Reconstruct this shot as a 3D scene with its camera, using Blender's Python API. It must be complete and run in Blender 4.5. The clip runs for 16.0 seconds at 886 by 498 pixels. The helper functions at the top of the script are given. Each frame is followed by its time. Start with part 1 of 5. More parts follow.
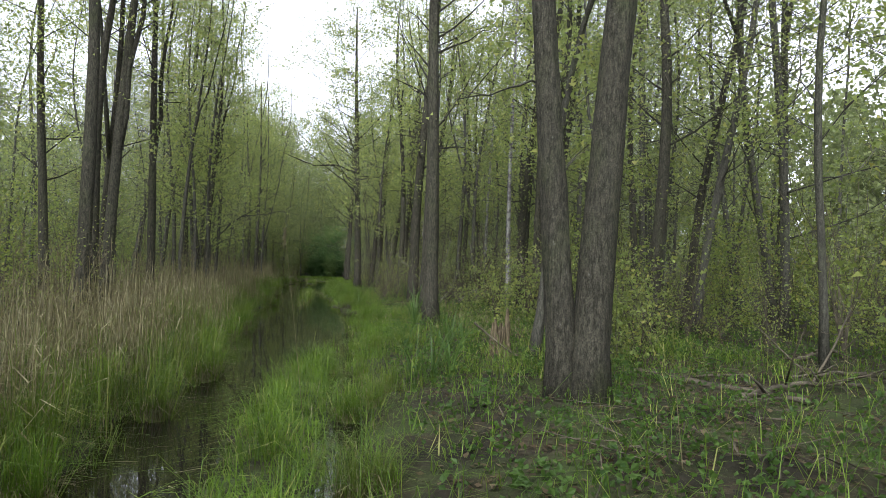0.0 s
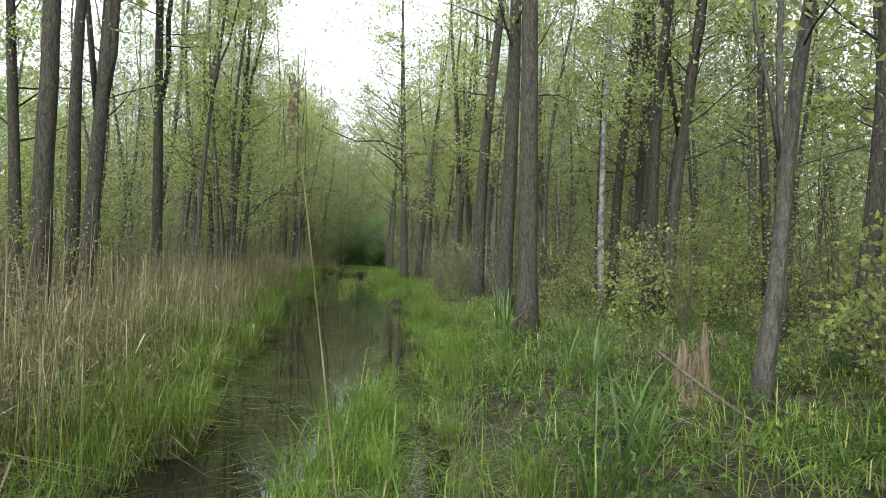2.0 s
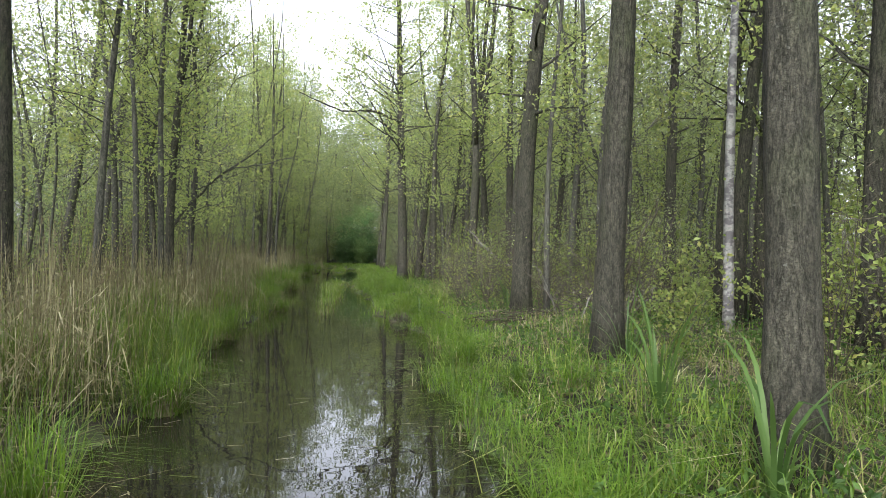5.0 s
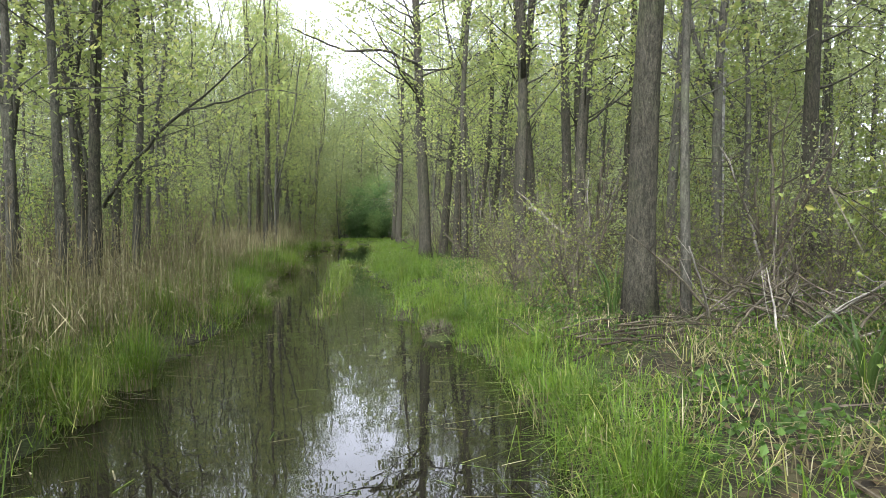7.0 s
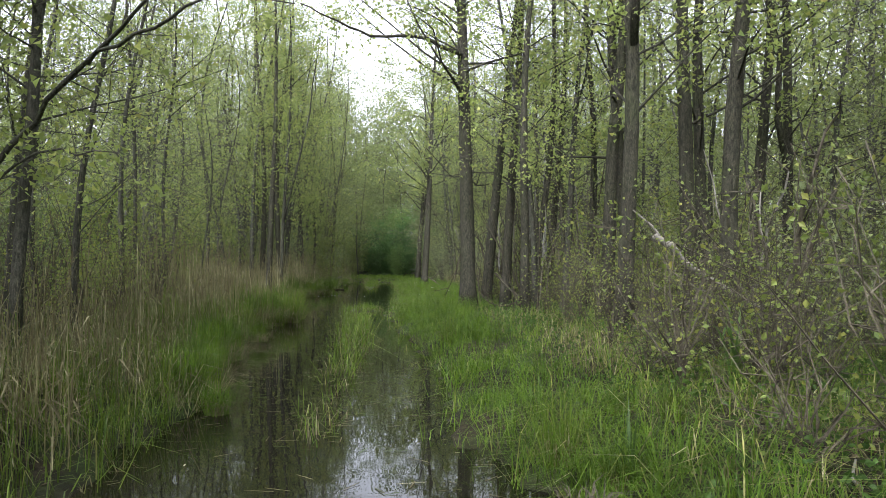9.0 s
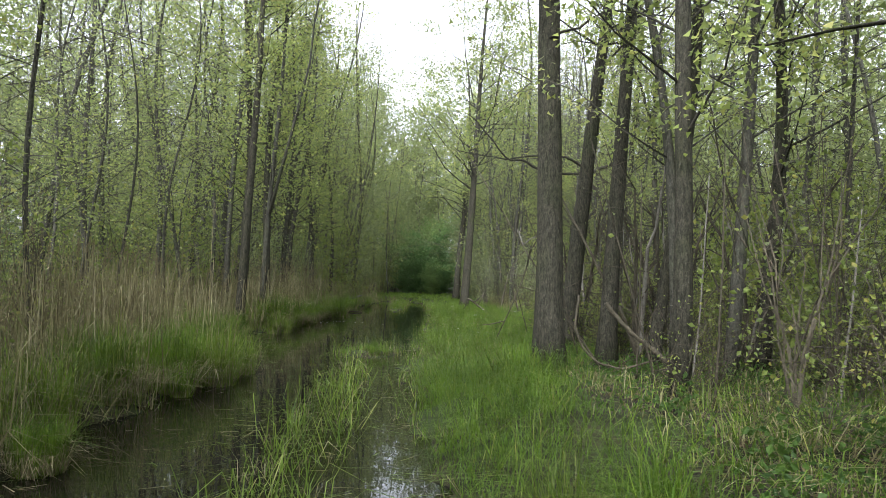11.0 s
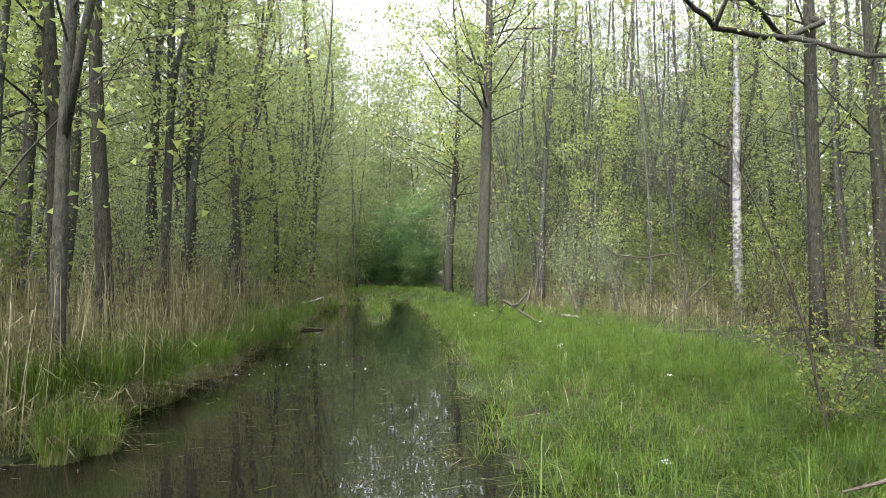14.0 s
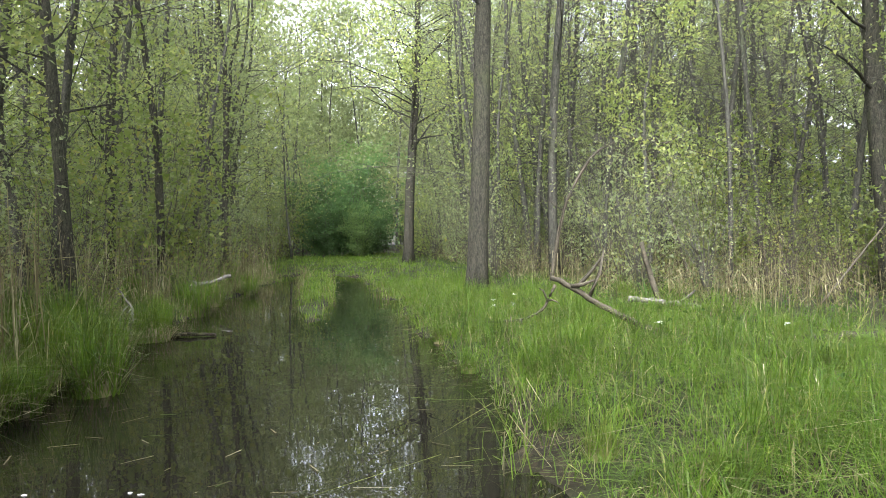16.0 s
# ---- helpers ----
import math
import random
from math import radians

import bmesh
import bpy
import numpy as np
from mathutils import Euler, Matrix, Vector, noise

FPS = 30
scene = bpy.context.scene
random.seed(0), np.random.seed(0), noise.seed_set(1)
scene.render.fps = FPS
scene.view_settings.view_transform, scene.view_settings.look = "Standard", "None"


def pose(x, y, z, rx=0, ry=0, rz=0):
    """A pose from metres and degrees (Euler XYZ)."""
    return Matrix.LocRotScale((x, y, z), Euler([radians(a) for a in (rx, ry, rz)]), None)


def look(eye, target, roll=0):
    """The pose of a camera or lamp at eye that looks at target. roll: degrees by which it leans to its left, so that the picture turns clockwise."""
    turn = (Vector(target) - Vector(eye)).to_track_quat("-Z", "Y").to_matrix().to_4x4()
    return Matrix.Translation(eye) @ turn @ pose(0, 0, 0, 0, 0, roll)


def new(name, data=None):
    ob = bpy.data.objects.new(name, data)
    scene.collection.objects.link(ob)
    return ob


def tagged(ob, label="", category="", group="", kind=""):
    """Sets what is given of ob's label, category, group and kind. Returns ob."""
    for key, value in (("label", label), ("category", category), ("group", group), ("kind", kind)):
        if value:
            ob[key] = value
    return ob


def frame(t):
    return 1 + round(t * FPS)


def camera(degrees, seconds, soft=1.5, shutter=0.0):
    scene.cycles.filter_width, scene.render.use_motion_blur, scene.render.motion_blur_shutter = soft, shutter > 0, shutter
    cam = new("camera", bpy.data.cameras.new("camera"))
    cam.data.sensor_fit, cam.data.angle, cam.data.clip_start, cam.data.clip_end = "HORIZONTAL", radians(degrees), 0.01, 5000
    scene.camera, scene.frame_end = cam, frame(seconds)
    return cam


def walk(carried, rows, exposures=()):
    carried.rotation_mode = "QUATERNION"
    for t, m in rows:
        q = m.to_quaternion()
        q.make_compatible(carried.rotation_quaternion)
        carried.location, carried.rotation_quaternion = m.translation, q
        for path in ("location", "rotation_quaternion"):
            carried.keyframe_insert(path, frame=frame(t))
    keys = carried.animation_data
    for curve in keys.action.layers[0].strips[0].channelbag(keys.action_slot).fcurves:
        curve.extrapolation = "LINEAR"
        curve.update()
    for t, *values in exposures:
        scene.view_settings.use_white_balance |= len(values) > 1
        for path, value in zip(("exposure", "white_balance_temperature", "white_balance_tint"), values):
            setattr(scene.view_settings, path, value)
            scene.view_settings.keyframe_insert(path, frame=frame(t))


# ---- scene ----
cam = camera(65.0, 16.0, soft=0.75)
PATH = [
    (0, (0.470, 0.440, 1.657), (1.826, 10.343, 1.941), 1.24),
    (0.5, (0.399, 1.649, 1.651), (1.437, 11.595, 1.717), 1.92),
    (1, (0.247, 2.730, 1.651), (0.964, 12.705, 1.622), -0.31),
    (1.5, (0.225, 3.955, 1.616), (0.861, 13.935, 1.607), -0.35),
    (2, (0.136, 5.067, 1.579), (0.945, 15.033, 1.698), 1.37),
    (2.5, (0.216, 6.201, 1.581), (1.009, 16.169, 1.562), -0.20),
    (3, (0.163, 7.094, 1.582), (0.934, 17.064, 1.633), -0.65),
    (3.5, (0.225, 8.205, 1.605), (1.077, 18.168, 1.546), -1.41),
    (3.7, (0.176, 8.684, 1.531), (1.040, 18.647, 1.448), 0.29),
    (5.8, (-0.127, 13.838, 1.632), (0.846, 23.789, 1.771), 0.97),
    (6, (-0.111, 14.388, 1.650), (0.816, 24.345, 1.736), -0.38),
    (6.5, (-0.106, 16.081, 1.560), (0.683, 26.045, 1.269), -0.36),
    (7, (-0.196, 17.362, 1.560), (0.577, 27.326, 1.224), -0.55),
    (7.5, (-0.130, 18.674, 1.538), (0.715, 28.638, 1.579), -3.03),
    (8, (-0.323, 19.975, 1.569), (0.538, 29.927, 2.026), 0.48),
    (8.5, (-0.294, 21.348, 1.564), (0.464, 31.308, 2.044), -3.16),
    (9, (-0.548, 23.040, 1.550), (-0.050, 33.025, 1.749), 0.37),
    (9.2, (-0.582, 23.679, 1.582), (-0.094, 33.665, 1.779), 0.78),
    (11.3, (-0.464, 32.852, 1.532), (-0.640, 42.839, 1.995), 1.59),
    (11.5, (-0.737, 33.676, 1.558), (-0.863, 43.667, 1.166), -0.15),
    (12, (-0.942, 35.185, 1.716), (-1.145, 45.177, 1.372), -1.34),
    (12.5, (-1.202, 36.595, 1.570), (-1.418, 46.591, 1.772), -1.21),
    (13, (-1.334, 38.730, 1.635), (-1.385, 48.729, 1.755), 0.76),
    (13.5, (-1.526, 41.069, 1.672), (-1.170, 51.059, 1.935), 0.76),
    (14, (-1.781, 43.258, 1.704), (-1.302, 53.244, 1.932), -0.57),
    (14.5, (-2.005, 45.806, 1.634), (-1.625, 55.798, 1.795), 0.31),
    (15, (-2.137, 48.117, 1.554), (-1.635, 58.104, 1.548), 1.14),
    (15.5, (-2.083, 50.298, 1.512), (-0.922, 60.228, 1.347), -0.75),
    (16, (-2.044, 51.309, 1.422), (-0.754, 61.224, 1.203), -1.53),
]
walk(cam, [(t, look(eye, target, roll)) for t, eye, target, roll in PATH],
     [(t, e, 5880, tint) for t, e, tint in ((0, 1.72, 14), (1, 1.92, 14), (2, 2.25, 14), (3.5, 2.35, 14), (6, 2.50, 14), (6.5, 2.55, 14), (7, 2.80, 15), (7.5, 2.95, 15), (8, 2.45, 14), (8.5, 2.35, 13), (9, 2.25, 14), (11.5, 2.45, 14), (12.1, 2.75, 16), (12.5, 3.05, 17), (13, 2.83, 16), (14, 3.03, 17), (15, 2.98, 16), (16, 3.18, 16))])

# ---- light: an overcast spring sky ----
world = bpy.data.worlds.new("overcast_sky")
scene.world = world
world.use_nodes = True
wn, wl = world.node_tree.nodes, world.node_tree.links
sky = wn.new("ShaderNodeTexSky")
sky.sky_type = "NISHITA"
sky.sun_disc = False
sky.sun_elevation, sky.sun_rotation = radians(48), radians(200)
sky.air_density, sky.dust_density, sky.ozone_density = 1.0, 4.0, 1.0
grey = wn.new("ShaderNodeHueSaturation")
grey.inputs["Saturation"].default_value = 0.12
wl.new(sky.outputs["Color"], grey.inputs["Color"])
wl.new(grey.outputs["Color"], wn["Background"].inputs["Color"])
wn["Background"].inputs["Strength"].default_value = 0.15

sun_data = bpy.data.lights.new("sun", "SUN")
sun_data.energy, sun_data.angle, sun_data.color = 1.2, radians(40), (1.0, 0.97, 0.92)
sun = new("sun", sun_data)
sun.matrix_world = look((0, 0, 60), (0.34 * 40, 0.93 * 40, 60 - 44))

# ---- materials ----
def material(name):
    m = bpy.data.materials.new(name)
    m.use_nodes = True
    t = m.node_tree
    return m, t, t.nodes["Principled BSDF"]


def node(t, kind, **values):
    n = t.nodes.new(kind)
    for key, value in values.items():
        n.inputs[key.replace("_", " ")].default_value = value
    return n


def ramp(t, source, *stops):
    r = t.nodes.new("ShaderNodeValToRGB")
    while len(r.color_ramp.elements) < len(stops):
        r.color_ramp.elements.new(0.5)
    for e, (p, c) in zip(r.color_ramp.elements, stops):
        e.position, e.color = p, (*c, 1)
    t.links.new(source, r.inputs["Fac"])
    return r.outputs["Color"]


def coords(t, scale=(1, 1, 1)):
    c = t.nodes.new("ShaderNodeTexCoord")
    m = t.nodes.new("ShaderNodeMapping")
    m.inputs["Scale"].default_value = scale
    t.links.new(c.outputs["Object"], m.inputs["Vector"])
    return m.outputs["Vector"]


def noise_tex(t, vector, scale, detail=4.0, rough=0.55):
    n = node(t, "ShaderNodeTexNoise", Scale=scale, Detail=detail, Roughness=rough)
    t.links.new(vector, n.inputs["Vector"])
    return n.outputs["Fac"]


def bump(t, bsdf, height, strength, distance):
    b = node(t, "ShaderNodeBump", Strength=strength, Distance=distance)
    t.links.new(height, b.inputs["Height"])
    t.links.new(b.outputs["Normal"], bsdf.inputs["Normal"])


def mix_colour(t, fac, a, b, kind="MIX"):
    m = t.nodes.new("ShaderNodeMix")
    m.data_type, m.blend_type = "RGBA", kind
    for sock, value in ((m.inputs[0], fac), (m.inputs[6], a), (m.inputs[7], b)):
        if isinstance(value, bpy.types.NodeSocket):
            t.links.new(value, sock)
        else:
            sock.default_value = value if isinstance(value, float) else (*value, 1)
    return m.outputs[2]


def bark(name, dark, light, moss, plates=26.0, depth=0.012):
    """Plated bark: cells drawn out along the trunk, with fissures, lichen and algae."""
    m, t, b = material(name)
    v = coords(t, (1, 1, 0.36))
    wobble = t.nodes.new("ShaderNodeMix")
    wobble.data_type = "VECTOR"
    wobble.inputs[0].default_value = 0.1
    n = node(t, "ShaderNodeTexNoise", Scale=9.0, Detail=3.0)
    t.links.new(v, n.inputs["Vector"])
    t.links.new(v, wobble.inputs[4])
    t.links.new(n.outputs["Color"], wobble.inputs[5])
    cell = node(t, "ShaderNodeTexVoronoi", Scale=plates)
    cell.feature = "DISTANCE_TO_EDGE"
    t.links.new(wobble.outputs[1], cell.inputs["Vector"])
    gap = ramp(t, cell.outputs["Distance"], (0.0, (0.2, 0.2, 0.2)), (0.3, (1, 1, 1)))
    plate = node(t, "ShaderNodeTexVoronoi", Scale=plates)
    t.links.new(wobble.outputs[1], plate.inputs["Vector"])
    scale_tone = ramp(t, plate.outputs["Color"], (0.2, (0.78, 0.78, 0.78)), (0.8, (1.2, 1.19, 1.15)))
    fine = noise_tex(t, coords(t), 70.0, 5.0, 0.65)
    tone = ramp(t, fine, (0.25, dark), (0.75, light))
    tone = mix_colour(t, 1.0, tone, scale_tone, "MULTIPLY")
    stain = ramp(t, noise_tex(t, coords(t, (1, 1, 0.5)), 2.6, 4.0), (0.5, (0, 0, 0)), (0.72, (1, 1, 1)))
    tone = mix_colour(t, stain, tone, mix_colour(t, 0.55, tone, moss))
    spots = ramp(t, noise_tex(t, coords(t), 26.0, 3.0), (0.66, (0, 0, 0)), (0.73, (0.5, 0.5, 0.5)))
    tone = mix_colour(t, spots, tone, (0.15, 0.152, 0.125))
    ridge = ramp(t, noise_tex(t, coords(t, (1, 1, 0.24)), plates * 0.55, 6.0, 0.68), (0.4, (0.12, 0.12, 0.12)), (0.56, (1, 1, 1)))
    gap = mix_colour(t, 0.62, gap, ridge)
    deep = mix_colour(t, gap, (dark[0] * 0.35, dark[1] * 0.35, dark[2] * 0.35), tone)
    t.links.new(deep, b.inputs["Base Color"])
    b.inputs["Roughness"].default_value = 0.9
    b.inputs["Specular IOR Level"].default_value = 0.12
    high = t.nodes.new("ShaderNodeMath")
    high.operation = "MULTIPLY_ADD"
    high.inputs[1].default_value = 0.7
    t.links.new(gap, high.inputs[0])
    t.links.new(fine, high.inputs[2])
    bump(t, b, high.outputs[0], 1.0, depth)
    return m


def leafy(name, dark, light, glow, shine=0.45, yellow=None, most=0.75, patch=None):
    """Thin leaves: they scatter light on both sides; the shade changes from leaf to leaf, and with patch from tuft to tuft."""
    m, t, b = material(name)
    g = t.nodes.new("ShaderNodeNewGeometry")
    if yellow:
        tone = ramp(t, g.outputs["Random Per Island"], (0.0, dark), (most, light), (1.0, yellow))
    else:
        tone = ramp(t, g.outputs["Random Per Island"], (0.0, dark), (1.0, light))
    o = t.nodes.new("ShaderNodeObjectInfo")
    shift = node(t, "ShaderNodeHueSaturation")
    span = node(t, "ShaderNodeMapRange")
    span.inputs[3].default_value, span.inputs[4].default_value = 0.75, 1.25
    t.links.new(o.outputs["Random"], span.inputs[0])
    value = span.outputs[0]
    if patch:
        scale, least, most_bright = patch
        tuft = node(t, "ShaderNodeMapRange")
        t.links.new(noise_tex(t, coords(t), scale, 3.0, 0.6), tuft.inputs[0])
        for k, x in enumerate((0.36, 0.64, least, most_bright)):
            tuft.inputs[k + 1].default_value = x
        times = t.nodes.new("ShaderNodeMath")
        times.operation = "MULTIPLY"
        t.links.new(value, times.inputs[0])
        t.links.new(tuft.outputs[0], times.inputs[1])
        value = times.outputs[0]
    t.links.new(value, shift.inputs["Value"])
    t.links.new(tone, shift.inputs["Color"])
    t.links.new(shift.outputs["Color"], b.inputs["Base Color"])
    b.inputs["Roughness"].default_value = shine
    b.inputs["Specular IOR Level"].default_value = 0.22
    through_leaf = t.nodes.new("ShaderNodeBsdfTranslucent")
    lit = node(t, "ShaderNodeHueSaturation")
    t.links.new(mix_colour(t, 0.5, tone, glow), lit.inputs["Color"])
    t.links.new(value, lit.inputs["Value"])
    t.links.new(lit.outputs["Color"], through_leaf.inputs["Color"])
    both = t.nodes.new("ShaderNodeMixShader")
    both.inputs[0].default_value = 0.52
    t.links.new(b.outputs[0], both.inputs[1])
    t.links.new(through_leaf.outputs[0], both.inputs[2])
    t.links.new(both.outputs[0], t.nodes["Material Output"].inputs["Surface"])
    return m


def wood(name, dark, light, grain=30.0, along=(1, 1, 1)):
    m, t, b = material(name)
    v = coords(t, along)
    streak = noise_tex(t, v, grain, 5.0, 0.7)
    big = noise_tex(t, v, 3.0, 3.0)
    tone = ramp(t, streak, (0.3, dark), (0.7, light))
    tone = mix_colour(t, ramp(t, big, (0.4, (0, 0, 0)), (0.65, (0.7, 0.7, 0.7))), tone, (dark[0] * 0.6, dark[1] * 0.65, dark[2] * 0.6))
    t.links.new(tone, b.inputs["Base Color"])
    b.inputs["Roughness"].default_value = 0.85
    b.inputs["Specular IOR Level"].default_value = 0.15
    bump(t, b, streak, 0.7, 0.006)
    return m


BARK = bark("alder_bark", (0.021, 0.0195, 0.0135), (0.078, 0.074, 0.053), (0.055, 0.066, 0.026), 64.0, 0.011)
BARK_THIN = bark("young_bark", (0.036, 0.035, 0.027), (0.094, 0.092, 0.07), (0.07, 0.085, 0.038), 60.0, 0.004)
BARK_WET = bark("wet_stump_bark", (0.026, 0.021, 0.014), (0.075, 0.06, 0.04), (0.05, 0.06, 0.02))
LEAF = leafy("alder_leaf", (0.075, 0.11, 0.024), (0.175, 0.22, 0.05), (0.38, 0.435, 0.14), 0.45, (0.27, 0.265, 0.065))
# paler and greyer than the near leaf: distance haze put into the colour
LEAF_HAZED = leafy("hazed_leaf", (0.105, 0.135, 0.052), (0.2, 0.238, 0.092), (0.36, 0.405, 0.165), 0.6, patch=(0.7, 0.68, 1.25))
LEAF_DARK = leafy("dark_leaf", (0.022, 0.05, 0.015), (0.07, 0.12, 0.036), (0.12, 0.21, 0.055), 0.7)
# lighter copy of the dark leaf, for the thicket's lit top
LEAF_LIT_TOP = leafy("lit_thicket_leaf", (0.045, 0.085, 0.022), (0.12, 0.18, 0.05), (0.21, 0.32, 0.08), 0.6)
LEAF_SCRUB = leafy("scrub_leaf", (0.045, 0.065, 0.03), (0.115, 0.145, 0.06), (0.17, 0.22, 0.08), 0.7, (0.15, 0.16, 0.05))
LEAF_BUSH = leafy("shrub_leaf", (0.065, 0.098, 0.022), (0.15, 0.188, 0.045), (0.26, 0.32, 0.06), 0.45, (0.23, 0.21, 0.05))
# the willow's own grey-green, lightened further to carry distant haze
LEAF_GREY = leafy("willow_leaf", (0.1, 0.13, 0.055), (0.19, 0.228, 0.095), (0.31, 0.36, 0.145), 0.5, (0.21, 0.21, 0.06))
LITTER = leafy("fallen_leaf", (0.022, 0.016, 0.009), (0.085, 0.06, 0.032), (0.08, 0.06, 0.03), 0.6, (0.14, 0.11, 0.065))
HERB = leafy("herb_leaf", (0.016, 0.036, 0.007), (0.052, 0.092, 0.016), (0.085, 0.145, 0.025), 0.55)
GRASS = leafy("grass_blade", (0.026, 0.056, 0.006), (0.092, 0.15, 0.015), (0.165, 0.265, 0.02), 0.5, (0.21, 0.2, 0.06), 0.9, (2.4, 0.55, 1.4))
SEDGE = leafy("sedge_blade", (0.032, 0.062, 0.008), (0.1, 0.148, 0.018), (0.175, 0.25, 0.026), 0.5, (0.22, 0.2, 0.075), 0.82, (2.0, 0.55, 1.4))
STRAW = leafy("dry_reed", (0.075, 0.06, 0.027), (0.2, 0.184, 0.09), (0.215, 0.2, 0.1), 0.65, (0.38, 0.35, 0.21), 0.8, (2.6, 0.55, 1.3))
PLUME = leafy("reed_plume", (0.08, 0.067, 0.034), (0.165, 0.143, 0.082), (0.175, 0.153, 0.088), 0.8)
IRIS = leafy("iris_blade", (0.035, 0.07, 0.016), (0.08, 0.13, 0.03), (0.12, 0.19, 0.04), 0.45)
DEADWOOD = wood("dead_wood", (0.03, 0.026, 0.017), (0.105, 0.09, 0.06))
BLEACHED = wood("bleached_wood", (0.10, 0.092, 0.075), (0.27, 0.25, 0.21))
ROTTEN = wood("rotten_wood", (0.014, 0.011, 0.0065), (0.14, 0.112, 0.064), 70.0, (1, 1, 0.08))
TWIG = wood("twig_wood", (0.045, 0.042, 0.03), (0.12, 0.112, 0.082))
PETAL = leafy("white_petal", (0.7, 0.7, 0.66), (0.8, 0.8, 0.76), (0.8, 0.8, 0.75), 0.5)
FOAM = leafy("water_foam", (0.6, 0.6, 0.56), (0.75, 0.75, 0.72), (0.7, 0.7, 0.68), 0.6)


def birch_bark():
    m, t, b = material("birch_bark")
    v = coords(t, (1, 1, 5.0))
    lines = ramp(t, noise_tex(t, v, 7.0, 3.0, 0.6), (0.56, (0, 0, 0)), (0.62, (1, 1, 1)))
    scars = ramp(t, noise_tex(t, coords(t, (1, 1, 1.6)), 6.0, 4.0), (0.47, (0, 0, 0)), (0.54, (1, 1, 1)))
    tone = ramp(t, noise_tex(t, coords(t), 30.0, 4.0), (0.3, (0.105, 0.106, 0.088)), (0.7, (0.215, 0.212, 0.18)))
    tone = mix_colour(t, lines, tone, (0.18, 0.16, 0.14))
    tone = mix_colour(t, scars, tone, (0.06, 0.055, 0.05))
    t.links.new(tone, b.inputs["Base Color"])
    b.inputs["Roughness"].default_value = 0.7
    bump(t, b, scars, 0.6, 0.006)
    return m


def soil():
    """Swamp floor: black mud, brown leaf litter, straw and patches of moss."""
    m, t, b = material("swamp_floor")
    v = coords(t)
    litter = node(t, "ShaderNodeTexVoronoi", Scale=19.0)
    t.links.new(v, litter.inputs["Vector"])
    leafs = ramp(t, litter.outputs["Color"], (0.1, (0.012, 0.010, 0.007)), (0.55, (0.026, 0.021, 0.011)), (0.95, (0.06, 0.048, 0.026)))
    mud = ramp(t, noise_tex(t, v, 5.0, 6.0), (0.3, (0.007, 0.0065, 0.004)), (0.7, (0.02, 0.0175, 0.0095)))
    tone = mix_colour(t, ramp(t, noise_tex(t, v, 1.3, 5.0), (0.38, (0, 0, 0)), (0.6, (1, 1, 1))), mud, leafs)
    moss = ramp(t, noise_tex(t, v, 24.0, 4.0), (0.3, (0.016, 0.026, 0.007)), (0.7, (0.045, 0.064, 0.016)))
    tone = mix_colour(t, ramp(t, noise_tex(t, v, 0.8, 6.0, 0.65), (0.46, (0, 0, 0)), (0.62, (0.85, 0.85, 0.85))), tone, moss)
    t.links.new(tone, b.inputs["Base Color"])
    b.inputs["Roughness"].default_value = 0.9
    b.inputs["Specular IOR Level"].default_value = 0.12
    bump(t, b, noise_tex(t, v, 26.0, 6.0, 0.7), 0.9, 0.03)
    return m


def pond():
    """Still dark bog water with a film of dust and short ripples."""
    m, t, b = material("bog_water")
    v = coords(t)
    b.inputs["Base Color"].default_value = (0.006, 0.0055, 0.0035, 1)
    b.inputs["IOR"].default_value = 1.33
    film = ramp(t, noise_tex(t, v, 1.1, 6.0, 0.6), (0.5, (0.008, 0.008, 0.008)), (0.75, (0.04, 0.04, 0.04)))
    t.links.new(film, b.inputs["Roughness"])
    bump(t, b, noise_tex(t, v, 3.0, 2.0, 0.4), 0.03, 0.05)
    return m


BIRCH, SOIL, WATER = birch_bark(), soil(), pond()

# ---- mesh tools ----
def mesh_of(name, verts, faces, mats, which=None, smooth=False):
    """A mesh from arrays of corners: faces is a list of (n, k) index arrays; which gives each array's material."""
    me = bpy.data.meshes.new(name)
    verts = np.asarray(verts, np.float32)
    faces = [np.asarray(f, np.int32) for f in faces if len(f)]
    loops = np.concatenate([f.ravel() for f in faces])
    total = np.concatenate([np.full(len(f), f.shape[1], np.int32) for f in faces])
    me.vertices.add(len(verts))
    me.vertices.foreach_set("co", verts.ravel())
    me.loops.add(len(loops))
    me.loops.foreach_set("vertex_index", loops)
    me.polygons.add(len(total))
    me.polygons.foreach_set("loop_start", np.concatenate([[0], np.cumsum(total)[:-1]]).astype(np.int32))
    me.polygons.foreach_set("loop_total", total)
    for m in mats:
        me.materials.append(m)
    if which is not None:
        me.polygons.foreach_set("material_index", np.concatenate([np.full(len(f), w, np.int32) for f, w in zip(faces, which)]))
    me.polygons.foreach_set("use_smooth", np.full(len(total), smooth))
    me.update(calc_edges=True)
    me.validate()
    return me


def part(name, me, parent, label=""):
    ob = new(name, me)
    ob.parent = parent
    return tagged(ob, label)


def thing(name, x, y, z, label, category, group="", kind="", turn=0.0, size=1.0):
    ob = new(name)
    ob.empty_display_size = 0.2
    ob.matrix_basis = pose(x, y, z, 0, 0, turn) @ Matrix.Scale(size, 4)
    return tagged(ob, label, category, group, kind)


